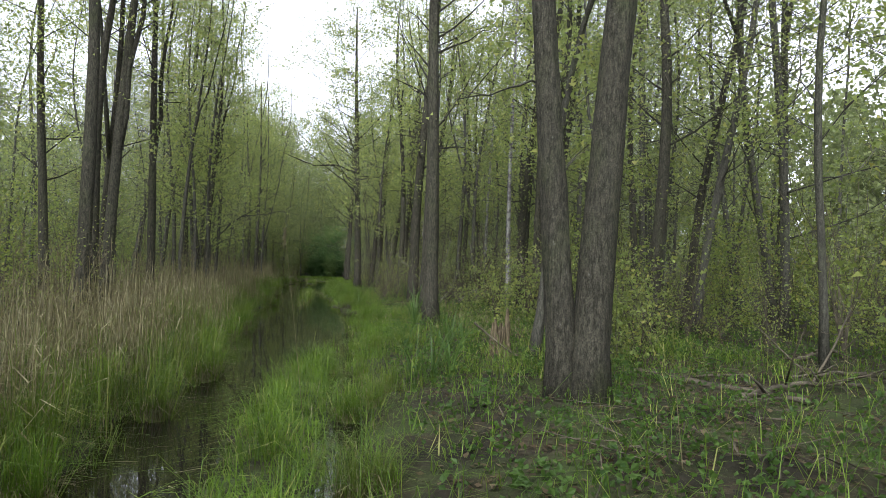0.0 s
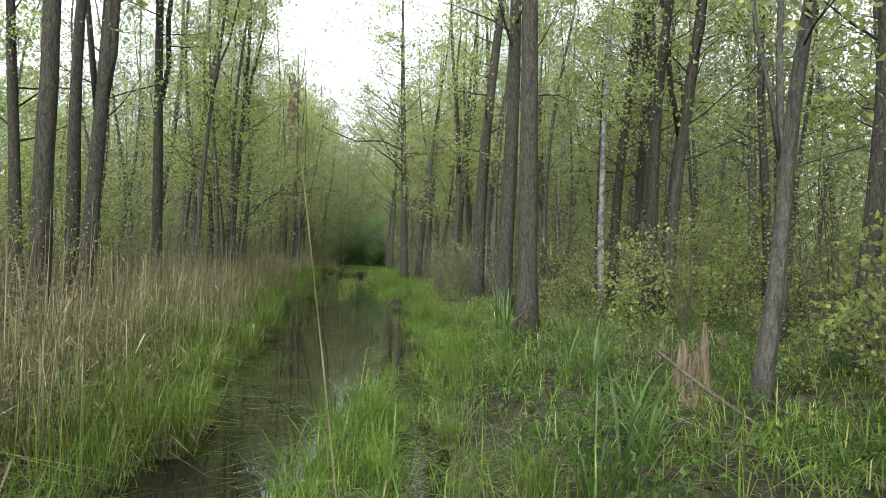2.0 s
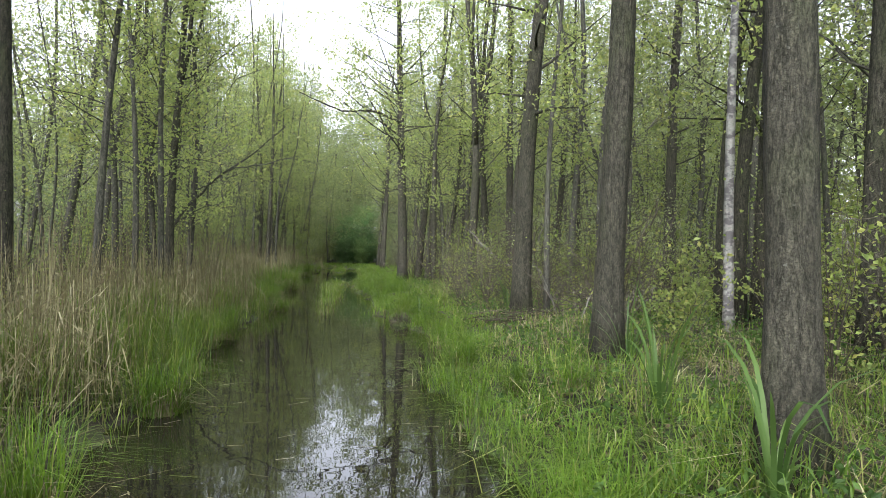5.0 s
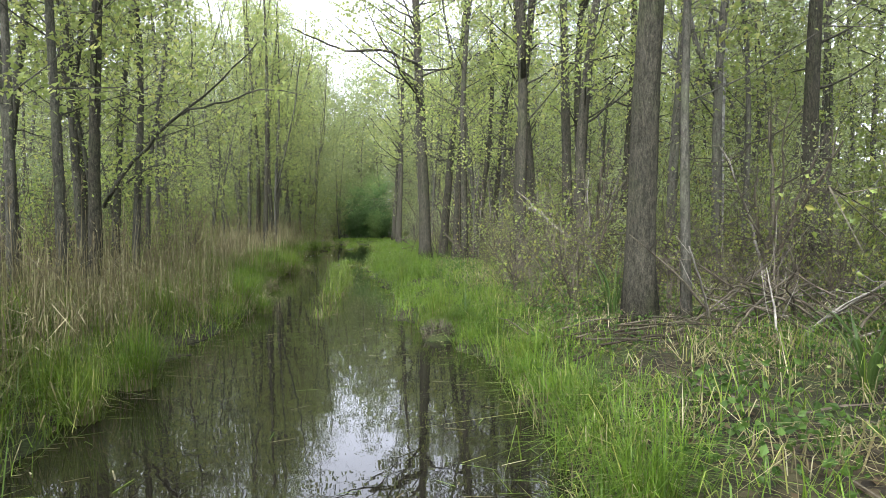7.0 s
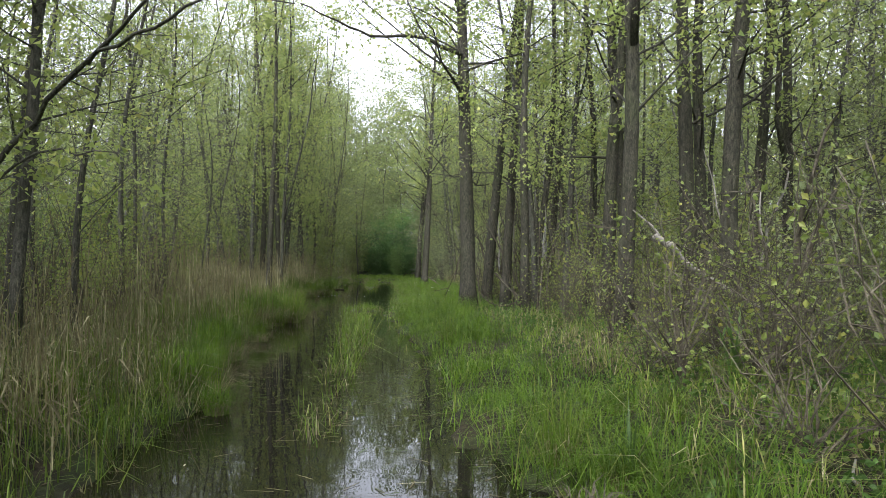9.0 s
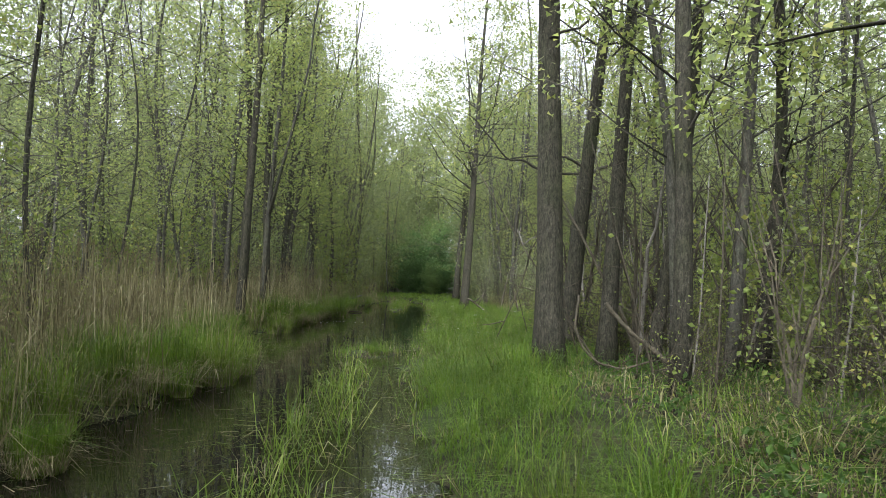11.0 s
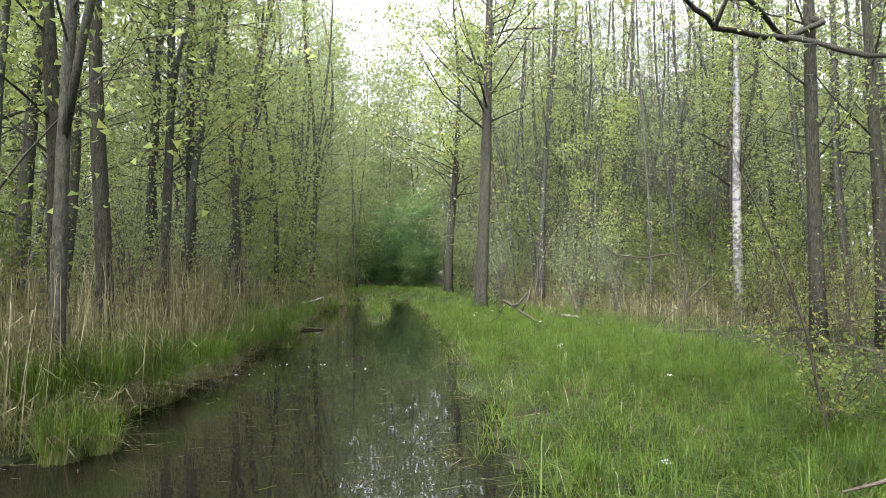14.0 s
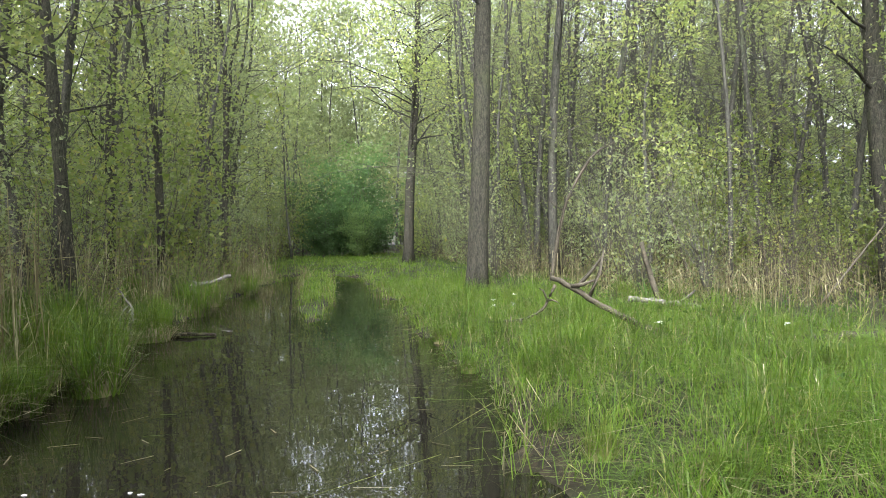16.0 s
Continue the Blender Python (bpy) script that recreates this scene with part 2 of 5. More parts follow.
def tube(points, radii, sides=6, rough=0.0, rng=None, cap=True):
    """A round bar along points; rough makes its girth uneven."""
    p = np.asarray(points, float)
    r = np.asarray(radii, float)
    d = np.gradient(p, axis=0)
    d /= np.linalg.norm(d, axis=1)[:, None] + 1e-9
    up = np.where(np.abs(d[:, 2:]) > 0.9, [[1.0, 0, 0]], [[0, 0, 1.0]])
    a = np.cross(up, d)
    a /= np.linalg.norm(a, axis=1)[:, None]
    b = np.cross(d, a)
    th = np.arange(sides) * 2 * np.pi / sides
    rr = np.repeat(r[:, None], sides, 1)
    if rough and rng is not None:
        ridge = 1 + rough * 0.7 * rng.normal(size=sides)
        rr = rr * ridge * (1 + rough * rng.normal(size=rr.shape))
    v = p[:, None] + rr[..., None] * (np.cos(th)[None, :, None] * a[:, None] + np.sin(th)[None, :, None] * b[:, None])
    n = len(p)
    i = np.arange(n - 1)[:, None] * sides
    j = np.arange(sides)[None]
    q = np.stack([i + j, i + (j + 1) % sides, i + sides + (j + 1) % sides, i + sides + j], -1).reshape(-1, 4)
    v = v.reshape(-1, 3)
    tri = np.zeros((0, 3), int)
    if cap:
        v = np.vstack([v, p[:1], p[-1:]])
        k = np.arange(sides)
        tri = np.vstack([np.stack([np.full(sides, n * sides), (k + 1) % sides, k], -1),
                         np.stack([np.full(sides, n * sides + 1), (n - 1) * sides + k, (n - 1) * sides + (k + 1) % sides], -1)])
    return v, q, tri


def cones(segments, radius):
    """A thin three-sided spike from a to b for each segment."""
    w = np.asarray(segments, float)
    d = w[:, -1] - w[:, 0]
    d = d / (np.linalg.norm(d, axis=1)[:, None] + 1e-9)
    a = np.cross(d, np.where(np.abs(d[:, 2:]) > 0.9, [[1.0, 0, 0]], [[0, 0, 1.0]]))
    a = a / (np.linalg.norm(a, axis=1)[:, None] + 1e-9)
    b = np.cross(d, a)
    foot = [w[:, 0] + radius * (math.cos(th) * a + math.sin(th) * b) for th in (0, 2.094, 4.189)]
    v = np.stack(foot + [w[:, -1]], 1).reshape(-1, 3)
    k = np.arange(len(w))[:, None] * 4
    t = np.concatenate([k + np.array([[i, (i + 1) % 3, 3]]) for i in range(3)])
    return v, np.zeros((0, 4), int), t


def joined(pieces):
    """Several (verts, quads, triangles) as one."""
    vs, qs, ts, n = [], [], [], 0
    for v, q, t in pieces:
        vs.append(v), qs.append(q + n), ts.append(t + n)
        n += len(v)
    return np.vstack(vs), np.vstack(qs), np.vstack(ts)


def leaf_quads(rng, centres, size, droop=0.3):
    """A folded lozenge of four corners for each leaf."""
    n = len(centres)
    th = rng.uniform(0, 2 * np.pi, n)
    el = rng.normal(-droop, 0.6, n)
    d = np.stack([np.cos(th) * np.cos(el), np.sin(th) * np.cos(el), np.sin(el)], -1)
    side = np.cross(d, rng.normal(size=(n, 3)))
    side /= np.linalg.norm(side, axis=1)[:, None] + 1e-9
    s = size * rng.uniform(0.6, 1.25, n)[:, None]
    c = np.asarray(centres)
    lift = np.cross(d, side) * s * 0.12
    v = np.stack([c - d * s * 0.5, c + side * s * 0.36 + lift, c + d * s * 0.55, c - side * s * 0.36 + lift], 1)
    return v.reshape(-1, 3), np.arange(4 * n).reshape(n, 4)


def leaf_tris(rng, centres, size, droop=0.3):
    """A three-cornered leaf, for crowns seen from afar."""
    n = len(centres)
    th = rng.uniform(0, 2 * np.pi, n)
    el = rng.normal(-droop, 0.6, n)
    d = np.stack([np.cos(th) * np.cos(el), np.sin(th) * np.cos(el), np.sin(el)], -1)
    side = np.cross(d, rng.normal(size=(n, 3)))
    side /= np.linalg.norm(side, axis=1)[:, None] + 1e-9
    s = size * rng.uniform(0.55, 1.3, n)[:, None]
    c = np.asarray(centres)
    v = np.stack([c - d * s * 0.45 - side * s * 0.2, c + side * s * 0.5, c + d * s * 0.6 - side * s * 0.1], 1)
    return v.reshape(-1, 3), np.arange(3 * n).reshape(n, 3)


def blades(rng, roots, height, width, bend=0.45):
    """Grass: a narrow blade for each root, bent over by its own weight."""
    n = len(roots)
    th = rng.uniform(0, 2 * np.pi, n)
    h = (height * rng.uniform(0.55, 1.2, n))[:, None]
    lean = (np.abs(rng.normal(bend, bend * 0.6, n)))[:, None]
    d = np.stack([np.cos(th), np.sin(th), 0 * th], -1)
    s = np.stack([-np.sin(th), np.cos(th), 0 * th], -1) * (width * rng.uniform(0.7, 1.3, n))[:, None]
    z = np.array([[0, 0, 1.0]])
    c = np.asarray(roots)
    mid = c + d * h * lean * 0.3 + z * h * 0.62
    tip = c + d * h * lean * 1.0 + z * h * (1.0 - 0.35 * np.minimum(lean, 1.6))
    v = np.stack([c - s, c + s, mid + s * 0.8, tip, mid - s * 0.8], 1)
    k = np.arange(n)[:, None] * 5
    return v.reshape(-1, 3), k + np.array([[0, 1, 2, 4]]), k + np.array([[4, 2, 3]])


# ---- the lie of the land ----
LEFT_Y = np.array([-30, 4, 10, 16, 20, 24, 28, 32, 37, 40, 42, 43.5, 45, 48.6, 50.2, 52, 58, 63, 66, 70, 76, 79.0])
LEFT_X = np.array([-1.4, -1.6, -1.8, -2.1, -2.3, -3.0, -2.7, -3.2, -3.8, -3.7, -3.6, -4.7, -6.1, -6.4, -5.2, -4.95, -5.1, -5.2, -5.2, -4.9, -4.6, -4.2])
RIGHT_Y = np.array([-30, 11, 13, 16, 20, 23, 26, 28, 31, 34, 37, 43, 51, 57, 63, 66, 69, 75, 79.0])
RIGHT_X = np.array([-0.55, -0.5, 0.1, 0.85, 0.5, 1.0, 0.75, 0.2, 0.0, -0.2, -0.55, -0.9, -0.8, -1.0, -1.15, -1.15, -1.25, -1.6, -3.2])


def fractal(x, y, scale, seed=0.0):
    """Cheap smooth noise from -1 to 1, for arrays."""
    a = np.sin(x * 1.3 * scale + 1.7 * np.sin(y * 0.9 * scale + seed) + seed) * np.cos(y * 1.1 * scale + 1.3 * np.sin(x * 0.7 * scale - seed))
    b = np.sin(x * 3.1 * scale - 1.1 * np.sin(y * 2.3 * scale + seed * 2)) * np.cos(y * 2.9 * scale + seed + 0.8 * np.sin(x * 3.7 * scale))
    return 0.65 * a + 0.35 * b


def wet(x, y):
    """Metres inside the water's edge (below nought on land)."""
    ragged = 0.34 * fractal(x, y, 1.1, 2.0) + 0.18 * fractal(x, y, 3.7, 5.0) + 0.08 * fractal(x, y, 8.3, 1.0)
    lo, hi = np.interp(y, LEFT_Y, LEFT_X), np.interp(y, RIGHT_Y, RIGHT_X)
    wild = np.interp(y, [24, 34], [0.8, 1.25])
    w = np.minimum(np.minimum(x - lo, hi - x), (78 - y) * 0.5) + ragged * wild
    # the second wheel track before the pool
    rut = np.minimum(0.24 - np.abs(x - 0.42), (15.5 - y) * 0.5) + ragged * 0.5
    w = np.maximum(w, rut)
    # grass between the wheel tracks
    mid = np.interp(y, [27, 30, 44, 45], [-1.35, -1.35, -1.95, -2.0])
    half = np.interp(y, [27, 29, 34, 43, 44, 45], [-1, 0.12, 0.3, 0.25, -0.2, -1])
    w = np.minimum(w, np.maximum(-(half - np.abs(x - mid)) + ragged * 0.5 + 0.05, 0.015))
    mid2 = np.interp(y, [62, 70, 76], [-2.7, -3.05, -3.3])
    half2 = np.interp(y, [61.5, 63, 66, 70, 79], [-0.6, 0.1, 0.34, 0.42, 0.5])
    w = np.minimum(w, -(half2 - np.abs(x - mid2)) + ragged * 0.4)
    isle = np.hypot((x + 1.98) / 0.55, (y - 45.6) / 0.85) - 1
    return np.minimum(w, isle * 0.25)


def land(x, y):
    """Height of the ground over the water."""
    x, y = np.asarray(x, float), np.asarray(y, float)
    w = wet(x, y)
    bank = np.clip(-w / 1.4, 0, 1)
    rise = np.interp(y, [38, 46, 66, 72], [0.26, 0.07, 0.07, 0.16])
    z = rise * bank * bank * (3 - 2 * bank) + 0.05 * np.clip(-w / 0.15, 0, 1)
    z += np.clip(-w, 0, 1) * np.interp(y, [38, 46, 66, 72], [1, 0.5, 0.5, 1]) * (0.07 * fractal(x, y, 1.7, 1.0) + 0.05 * fractal(x, y, 4.3, 3.0))
    z = np.where(w > 0, -0.28 * np.clip(w / 0.5, 0, 1), np.maximum(z, 0.012))
    return z


def ground_mesh():
    xs = np.unique(np.concatenate([np.linspace(-900, -40, 8), np.linspace(-40, -9, 32), np.linspace(-9, 7, 84), np.linspace(7, 40, 36), np.linspace(40, 900, 8)]))
    ys = np.unique(np.concatenate([np.linspace(-900, -24, 8), np.linspace(-24, 2, 30), np.linspace(2, 82, 230), np.linspace(82, 125, 40), np.linspace(125, 1200, 8)]))
    gx, gy = np.meshgrid(xs, ys)
    gz = land(gx, gy)
    v = np.stack([gx, gy, gz], -1).reshape(-1, 3)
    nx = len(xs)
    i = (np.arange(len(ys) - 1)[:, None] * nx + np.arange(nx - 1)[None]).ravel()
    return mesh_of("ground", v, [np.stack([i, i + 1, i + nx + 1, i + nx], -1)], [SOIL], smooth=True)


tagged(new("ground", ground_mesh()), "dark swamp soil with leaf litter and moss round the flooded track", "ground", kind="structure")
wv = np.array([[-8.5, -40, 0], [3.5, -40, 0], [3.5, 82, 0], [-8.5, 82, 0.0]])
tagged(new("water", mesh_of("water", wv, [np.array([[0, 1, 2, 3]])], [WATER])), "still black bog water mirroring trees in flooded wheel tracks", "water", kind="structure")

# ---- trees ----
def trunk_line(rng, h, lean, bend, steps=12):
    u = np.linspace(0, 1, steps)
    a, b = rng.uniform(0, 6.3, 2)
    wob = bend * np.stack([np.sin(u * 5 + a) - np.sin(a), np.sin(u * 6 + b) - np.sin(b)], -1) * (u * (1.2 - 0.2 * u))[:, None]
    return np.column_stack([lean[0] * u * h + wob[:, 0], lean[1] * u * h + wob[:, 1], u * h])


def limb_lines(rng, line, radii, low, count, length, shoots=4):
    """Limbs that leave the trunk and curve up, the shoots on them, and the twigs on those."""
    h = line[-1, 2]
    limbs, shoot_lines, twigs = [], [], []
    s = np.linspace(0, 1, 5)
    for k in range(count):
        z = h * (low + (0.97 - low) * (k + rng.uniform(0, 1)) / count)
        at = np.array([np.interp(z, line[:, 2], line[:, i]) for i in range(3)])
        rad = np.interp(z, line[:, 2], radii)
        th = rng.uniform(0, 2 * np.pi)
        ln = length * rng.uniform(0.45, 1.25) * (1.2 - 0.8 * z / h)
        rise = rng.uniform(0.05, 1.0)
        side = np.cumsum(rng.normal(0, 0.05, (5, 3)), axis=0) * s[:, None]
        p = at + ln * (np.stack([np.cos(th) * s, np.sin(th) * s, rise * s + 0.35 * s * s * rng.uniform(-0.6, 1)], -1) + side)
        limbs.append((p, np.maximum(rad * 0.26 * (1 - 0.85 * s), 0.004)))
        for _ in range(shoots):
            f = rng.uniform(0.2, 1.0)
            q0 = np.array([np.interp(f, s, p[:, i]) for i in range(3)])
            a = th + rng.normal(0, 1.0)
            tl = ln * rng.uniform(0.25, 0.6)
            q1 = q0 + np.array([np.cos(a), np.sin(a), rng.uniform(-0.25, 0.9)]) * tl
            shoot_lines.append(np.stack([q0, q1]))
            for _ in range(2):
                f = rng.uniform(0.35, 1.0)
                e = q0 * (1 - f) + q1 * f
                twigs.append(np.stack([e, e + (rng.normal(0, 0.5, 3) + (0.5 * np.cos(a), 0.5 * np.sin(a), 0.15)) * tl * 0.7]))
    return limbs, shoot_lines + twigs


def tree_meshes(rng, h, d, lean=(0, 0), bend=0.12, low=0.3, count=22, length=2.0, leaves=2000, size=0.075, sides=9, flare=0.5,
                bark_mat=None, leaf_mat=None, extra=(), spread=0.16, mark="alder"):
    """The trunk with its limbs, and the crown of twigs and leaves."""
    line = trunk_line(rng, h, lean, bend, 14 if sides < 12 else 26)
    u = line[:, 2] / h
    radii = d / 2 * (1 - 0.82 * u ** 1.1) * (1 + flare * np.exp(-line[:, 2] / 0.28))
    line[0, 2] -= 0.25
    pieces, boughs = [tube(line, radii, sides, 0.05 if sides > 10 else 0.04, rng)], []
    limbs, twigs = limb_lines(rng, line, radii, low, count, length)
    if d > 0.14 and 8 < sides < 20 and rng.uniform() < 0.5:
        # a second leader that parts from the trunk
        z0 = h * rng.uniform(0.22, 0.5)
        at = np.array([np.interp(z0, line[:, 2], line[:, i]) for i in range(3)])
        s = np.linspace(0, 1, 9)
        a, away = rng.uniform(0, 6.28), rng.uniform(0.9, 2.2)
        fork = at + np.column_stack([np.cos(a) * away * s ** 0.8, np.sin(a) * away * s ** 0.8, (h * 0.92 - z0) * s]) + 0.1 * rng.normal(size=(9, 3)) * (s * (1 - s) * 3)[:, None]
        fr = np.interp(z0, line[:, 2], radii) * (0.72 - 0.6 * s)
        pieces.append(tube(fork, fr, max(6, sides // 2), 0.04, rng))
        more, small = limb_lines(rng, fork + (0, 0, 0), fr, 0.55, 7, length * 0.8)
        limbs, twigs = limbs + more, twigs + small
    for p, r in limbs:
        (boughs if sides > 18 else pieces).append(tube(p, r, 3 if sides < 12 else 5, cap=False))
    for p, r in extra:
        p = np.asarray(p, float)
        s = np.linspace(0, 1, len(p))
        f = np.linspace(0, 1, len(p) * 3)
        q = np.stack([np.interp(f, s, p[:, i]) for i in range(3)], -1) + rng.normal(0, 0.02, (len(f), 3))
        (boughs if sides > 18 else pieces).append(tube(q, np.linspace(r, r * 0.25, len(f)), 6, 0.06, rng))
        for _ in range(7):
            k = rng.integers(2, len(q))
            e = q[k] + rng.normal(0, 0.45, 3) + (0, 0, 0.1)
            twigs.append(np.stack([q[k], e]))
    v, q, t = joined(pieces)
    trunk = mesh_of(mark + "_trunk", v, [q, t], [bark_mat or BARK], smooth=True)
    ends = np.array(twigs)
    reach = np.linalg.norm(ends[:, 1] - ends[:, 0], axis=1)[:, None]
    tv, tq, tt = cones(twigs, np.clip(0.003 + 0.005 * reach, 0.004, 0.011))
    pick = rng.integers(0, len(ends), leaves)
    f = rng.uniform(0.3, 1.1, leaves)[:, None]
    at = ends[pick, 0] * (1 - f) + ends[pick, 1] * f + rng.normal(0, spread, (leaves, 3))
    lv, lq = leaf_tris(rng, at, size)
    crown = mesh_of(mark + "_crown", np.vstack([tv, lv]), [tt, lq + len(tv)], [TWIG, leaf_mat or LEAF], (0, 1))
    return trunk, crown, [mesh_of("limb", bv, [bq, bt], [bark_mat or BARK], (0, 0), True) for bv, bq, bt in boughs]


def plant_tree(meshes, x, y, label, group, turn=0.0, size=1.0, name="alder_tree", category="tree", sink=0.02):
    ob = thing(name, x, y, float(land(x, y)) - sink, label, category, group, turn=turn, size=size)
    stem = part("trunk", meshes[0], ob)
    part("crown", meshes[1], ob)
    for me in meshes[2]:
        part("limb", me, stem)
    return ob


STANDING = []


def alder(x, y, d, lean=0.0, seed=1, h=None, near=False, low=0.22, leaves=3800, extra=(), bend=0.42, ahead=0.0,
          label="grey-brown alder trunk with cracked bark and young leaves", count=24, length=2.1, bark_mat=None, name="alder_tree", leaf=0.088):
    """One tree at its own place. lean: how far it goes sideways for each metre up."""
    rng = np.random.default_rng(seed)
    h = h or 9 + d * 22
    ex = [(np.asarray(p, float) - (x, y, float(land(x, y))), r) for p, r in extra]
    m = tree_meshes(rng, h, d, (lean, ahead + rng.normal(0, 0.03)), bend, low, count, length, leaves, leaf, 22 if near else 11, 0.55 if near else 0.35,
                    bark_mat or (BARK if d > 0.2 else BARK_THIN), LEAF, ex, mark=name)
    STANDING.append((x, y))
    return plant_tree(m, x, y, label, "alders beside the track", name=name)


# beside the start of the track
twin = "thick alder stem with deeply cracked bark, grown close beside its twin"
alder(2.78, 7.62, 0.31, -0.065, 11, 14, True, 0.42, label=twin, bend=0.04)
alder(2.99, 7.55, 0.4, 0.07, 12, 15, True, 0.4, label=twin, bend=0.09)
alder(2.3, 15.6, 0.32, 0.0, 14, 15, True, 0.33, label="straight thick alder with scaly bark on a grassy bank", bend=0.05)
alder(2.65, 19.85, 0.34, 0.012, 15, 14, True, 0.33, label="slightly crooked alder with scaly bark on a grassy bank", bend=0.13)
alder(3.3, 10.75, 0.15, 0.17, 16, 9, True, 0.3, extra=[(((3.75, 10.7, 4.3), (3.2, 10.6, 4.55), (2.6, 10.5, 4.3), (2.0, 10.5, 4.2)), 0.025)],
      label="slim leaning alder stem with a forked branch beside a rotten stump")
alder(6.7, 14.2, 0.28, 0.09, 17)
alder(8.1, 15.4, 0.21, 0.08, 18)
alder(7.7, 14.2, 0.2, 0.1, 19)
alder(7.2, 9.5, 0.13, 0.0, 20)
alder(6.1, 15.1, 0.15, 0.01, 21)
alder(12.5, 18.5, 0.3, 0.01, 22)
# on the reedy bank
alder(-5.0, 15.9, 0.3, -0.01, 31, near=True, low=0.45)
alder(-5.9, 18.9, 0.26, 0.03, 32, low=0.45)
alder(-5.45, 18.5, 0.29, 0.05, 33, low=0.4, bend=0.2, label="bent alder stem standing among dry reeds")
alder(-6.1, 20.0, 0.22, 0.02, 34)
alder(-7.4, 20.0, 0.26, -0.01, 35)
alder(-5.36, 22.3, 0.27, 0.0, 36, low=0.4, bend=0.05)
alder(-5.2, 25.1, 0.16, 0.02, 37)
alder(-5.0, 26.6, 0.13, 0.0, 38)
alder(-4.7, 27.3, 0.15, 0.02, 39)
alder(-7.2, 30.5, 0.2, 0.07, 40)
alder(-5.2, 29.7, 0.22, 0.0, 41)
alder(-5.9, 30.9, 0.18, -0.03, 42)
alder(-5.2, 31.5, 0.16, 0.01, 43)
alder(-6.7, 32.8, 0.21, 0.01, 44)
alder(-6.3, 33.3, 0.18, 0.08, 45)
alder(-5.9, 31.3, 0.12, 0.0, 46, 7, extra=[(((-5.7, 31.25, 2.0), (-4.9, 31.1, 3.05), (-4.0, 30.6, 3.7), (-3.2, 30.0, 4.1), (-2.35, 29.4, 4.7)), 0.04),
      (((-4.0, 30.6, 3.7), (-3.0, 29.6, 3.75), (-2.2, 29.0, 3.85), (-1.5, 28.8, 3.7)), 0.022), (((-5.6, 31.2, 2.2), (-4.6, 30.8, 2.75), (-3.6, 30.5, 2.7)), 0.022)],
      label="young alder with long thin branches arching over the water")
alder(-9.4, 39.9, 0.16, 0.0, 47)
alder(-7.6, 40.6, 0.14, 0.01, 48)
# the wood beyond the grassy bank
alder(6.3, 23.6, 0.28, 0.01, 53, bark_mat=BARK)
alder(5.7, 19.5, 0.26, 0.05, 54)
alder(6.3, 20.1, 0.24, 0.03, 55)
alder(6.7, 22.7, 0.21, 0.02, 56)
alder(9.5, 21.5, 0.25, 0.03, 57)
alder(5.45, 17.8, 0.22, 0.0, 58)
alder(6.9, 25.3, 0.28, -0.02, 59)
alder(7.3, 24.6, 0.31, 0.0, 60)
alder(2.84, 25.6, 0.35, 0.01, 61, near=True, label="thick dark alder among fallen branches and brushwood")
alder(3.3, 25.3, 0.12, -0.03, 62)
alder(5.2, 30.4, 0.2, 0.01, 63)
alder(5.7, 29.6, 0.19, 0.05, 64)
alder(8.1, 30.6, 0.34, 0.0, 65)
alder(4.1, 33.0, 0.28, 0.04, 66)
alder(3.0, 34.4, 0.28, 0.02, 67)
alder(4.5, 35.2, 0.3, -0.02, 68, bend=0.15)
alder(4.9, 35.7, 0.24, 0.04, 69)
alder(3.4, 36.6, 0.28, 0.0, 70)
alder(4.1, 37.4, 0.27, -0.03, 71)
alder(6.6, 37.2, 0.26, 0.0, 72)
alder(7.5, 37.5, 0.24, 0.01, 73)
alder(2.2, 39.4, 0.22, 0.03, 74)
alder(2.9, 41.6, 0.17, -0.06, 75)
alder(7.0, 31.0, 0.14, -0.01, 76)
# the thick alder halfway, with its low limbs
alder(1.1, 41.85, 0.41, -0.022, 81, 17, True, 0.33, bend=0.06, leaves=12000, count=54, length=4.2, leaf=0.115,
      extra=[(((0.85, 41.8, 7.2), (-0.2, 41.5, 7.6), (-1.6, 41.2, 7.5), (-2.5, 40.8, 7.8), (-3.3, 40.6, 8.1)), 0.06),
             (((0.95, 41.8, 5.2), (1.8, 41.6, 5.6), (2.6, 41.2, 5.4)), 0.022)],
      label="tall straight alder with rough bark on the grassy water's edge")
alder(2.3, 43.5, 0.3, 0.05, 82, 14, True, 0.4, bend=0.08, label="thick alder with cracked bark standing in brushwood")
alder(1.95, 45.5, 0.33, 0.085, 88, 14, True, 0.4, bend=0.1, label="leaning thick alder with lichened bark beside dead limbs")
alder(3.0, 43.2, 0.22, 0.1, 83, near=True)
alder(4.1, 46.0, 0.26, 0.03, 84)
alder(3.6, 41.5, 0.2, 0.1, 85)
alder(4.4, 42.3, 0.22, 0.06, 86)
# along the wide pool
alder(-5.85, 49.8, 0.24, 0.01, 91, near=True, low=0.4, bend=0.12)
alder(-5.6, 51.0, 0.17, 0.01, 89, low=0.3, bend=0.16)
alder(-6.9, 53.6, 0.24, 0.03, 92)
alder(-6.1, 53.4, 0.25, -0.01, 93)
alder(-6.8, 58.8, 0.2, 0.02, 94)
alder(-6.4, 56.5, 0.2, 0.0, 95)
alder(-9.6, 56.4, 0.22, 0.0, 96)
alder(-10.9, 52.7, 0.2, 0.0, 97)
alder(-7.8, 59.5, 0.22, 0.0, 98)
alder(-8.1, 61.0, 0.22, 0.0, 99)
alder(-6.9, 59.9, 0.24, 0.01, 100, bend=0.15)
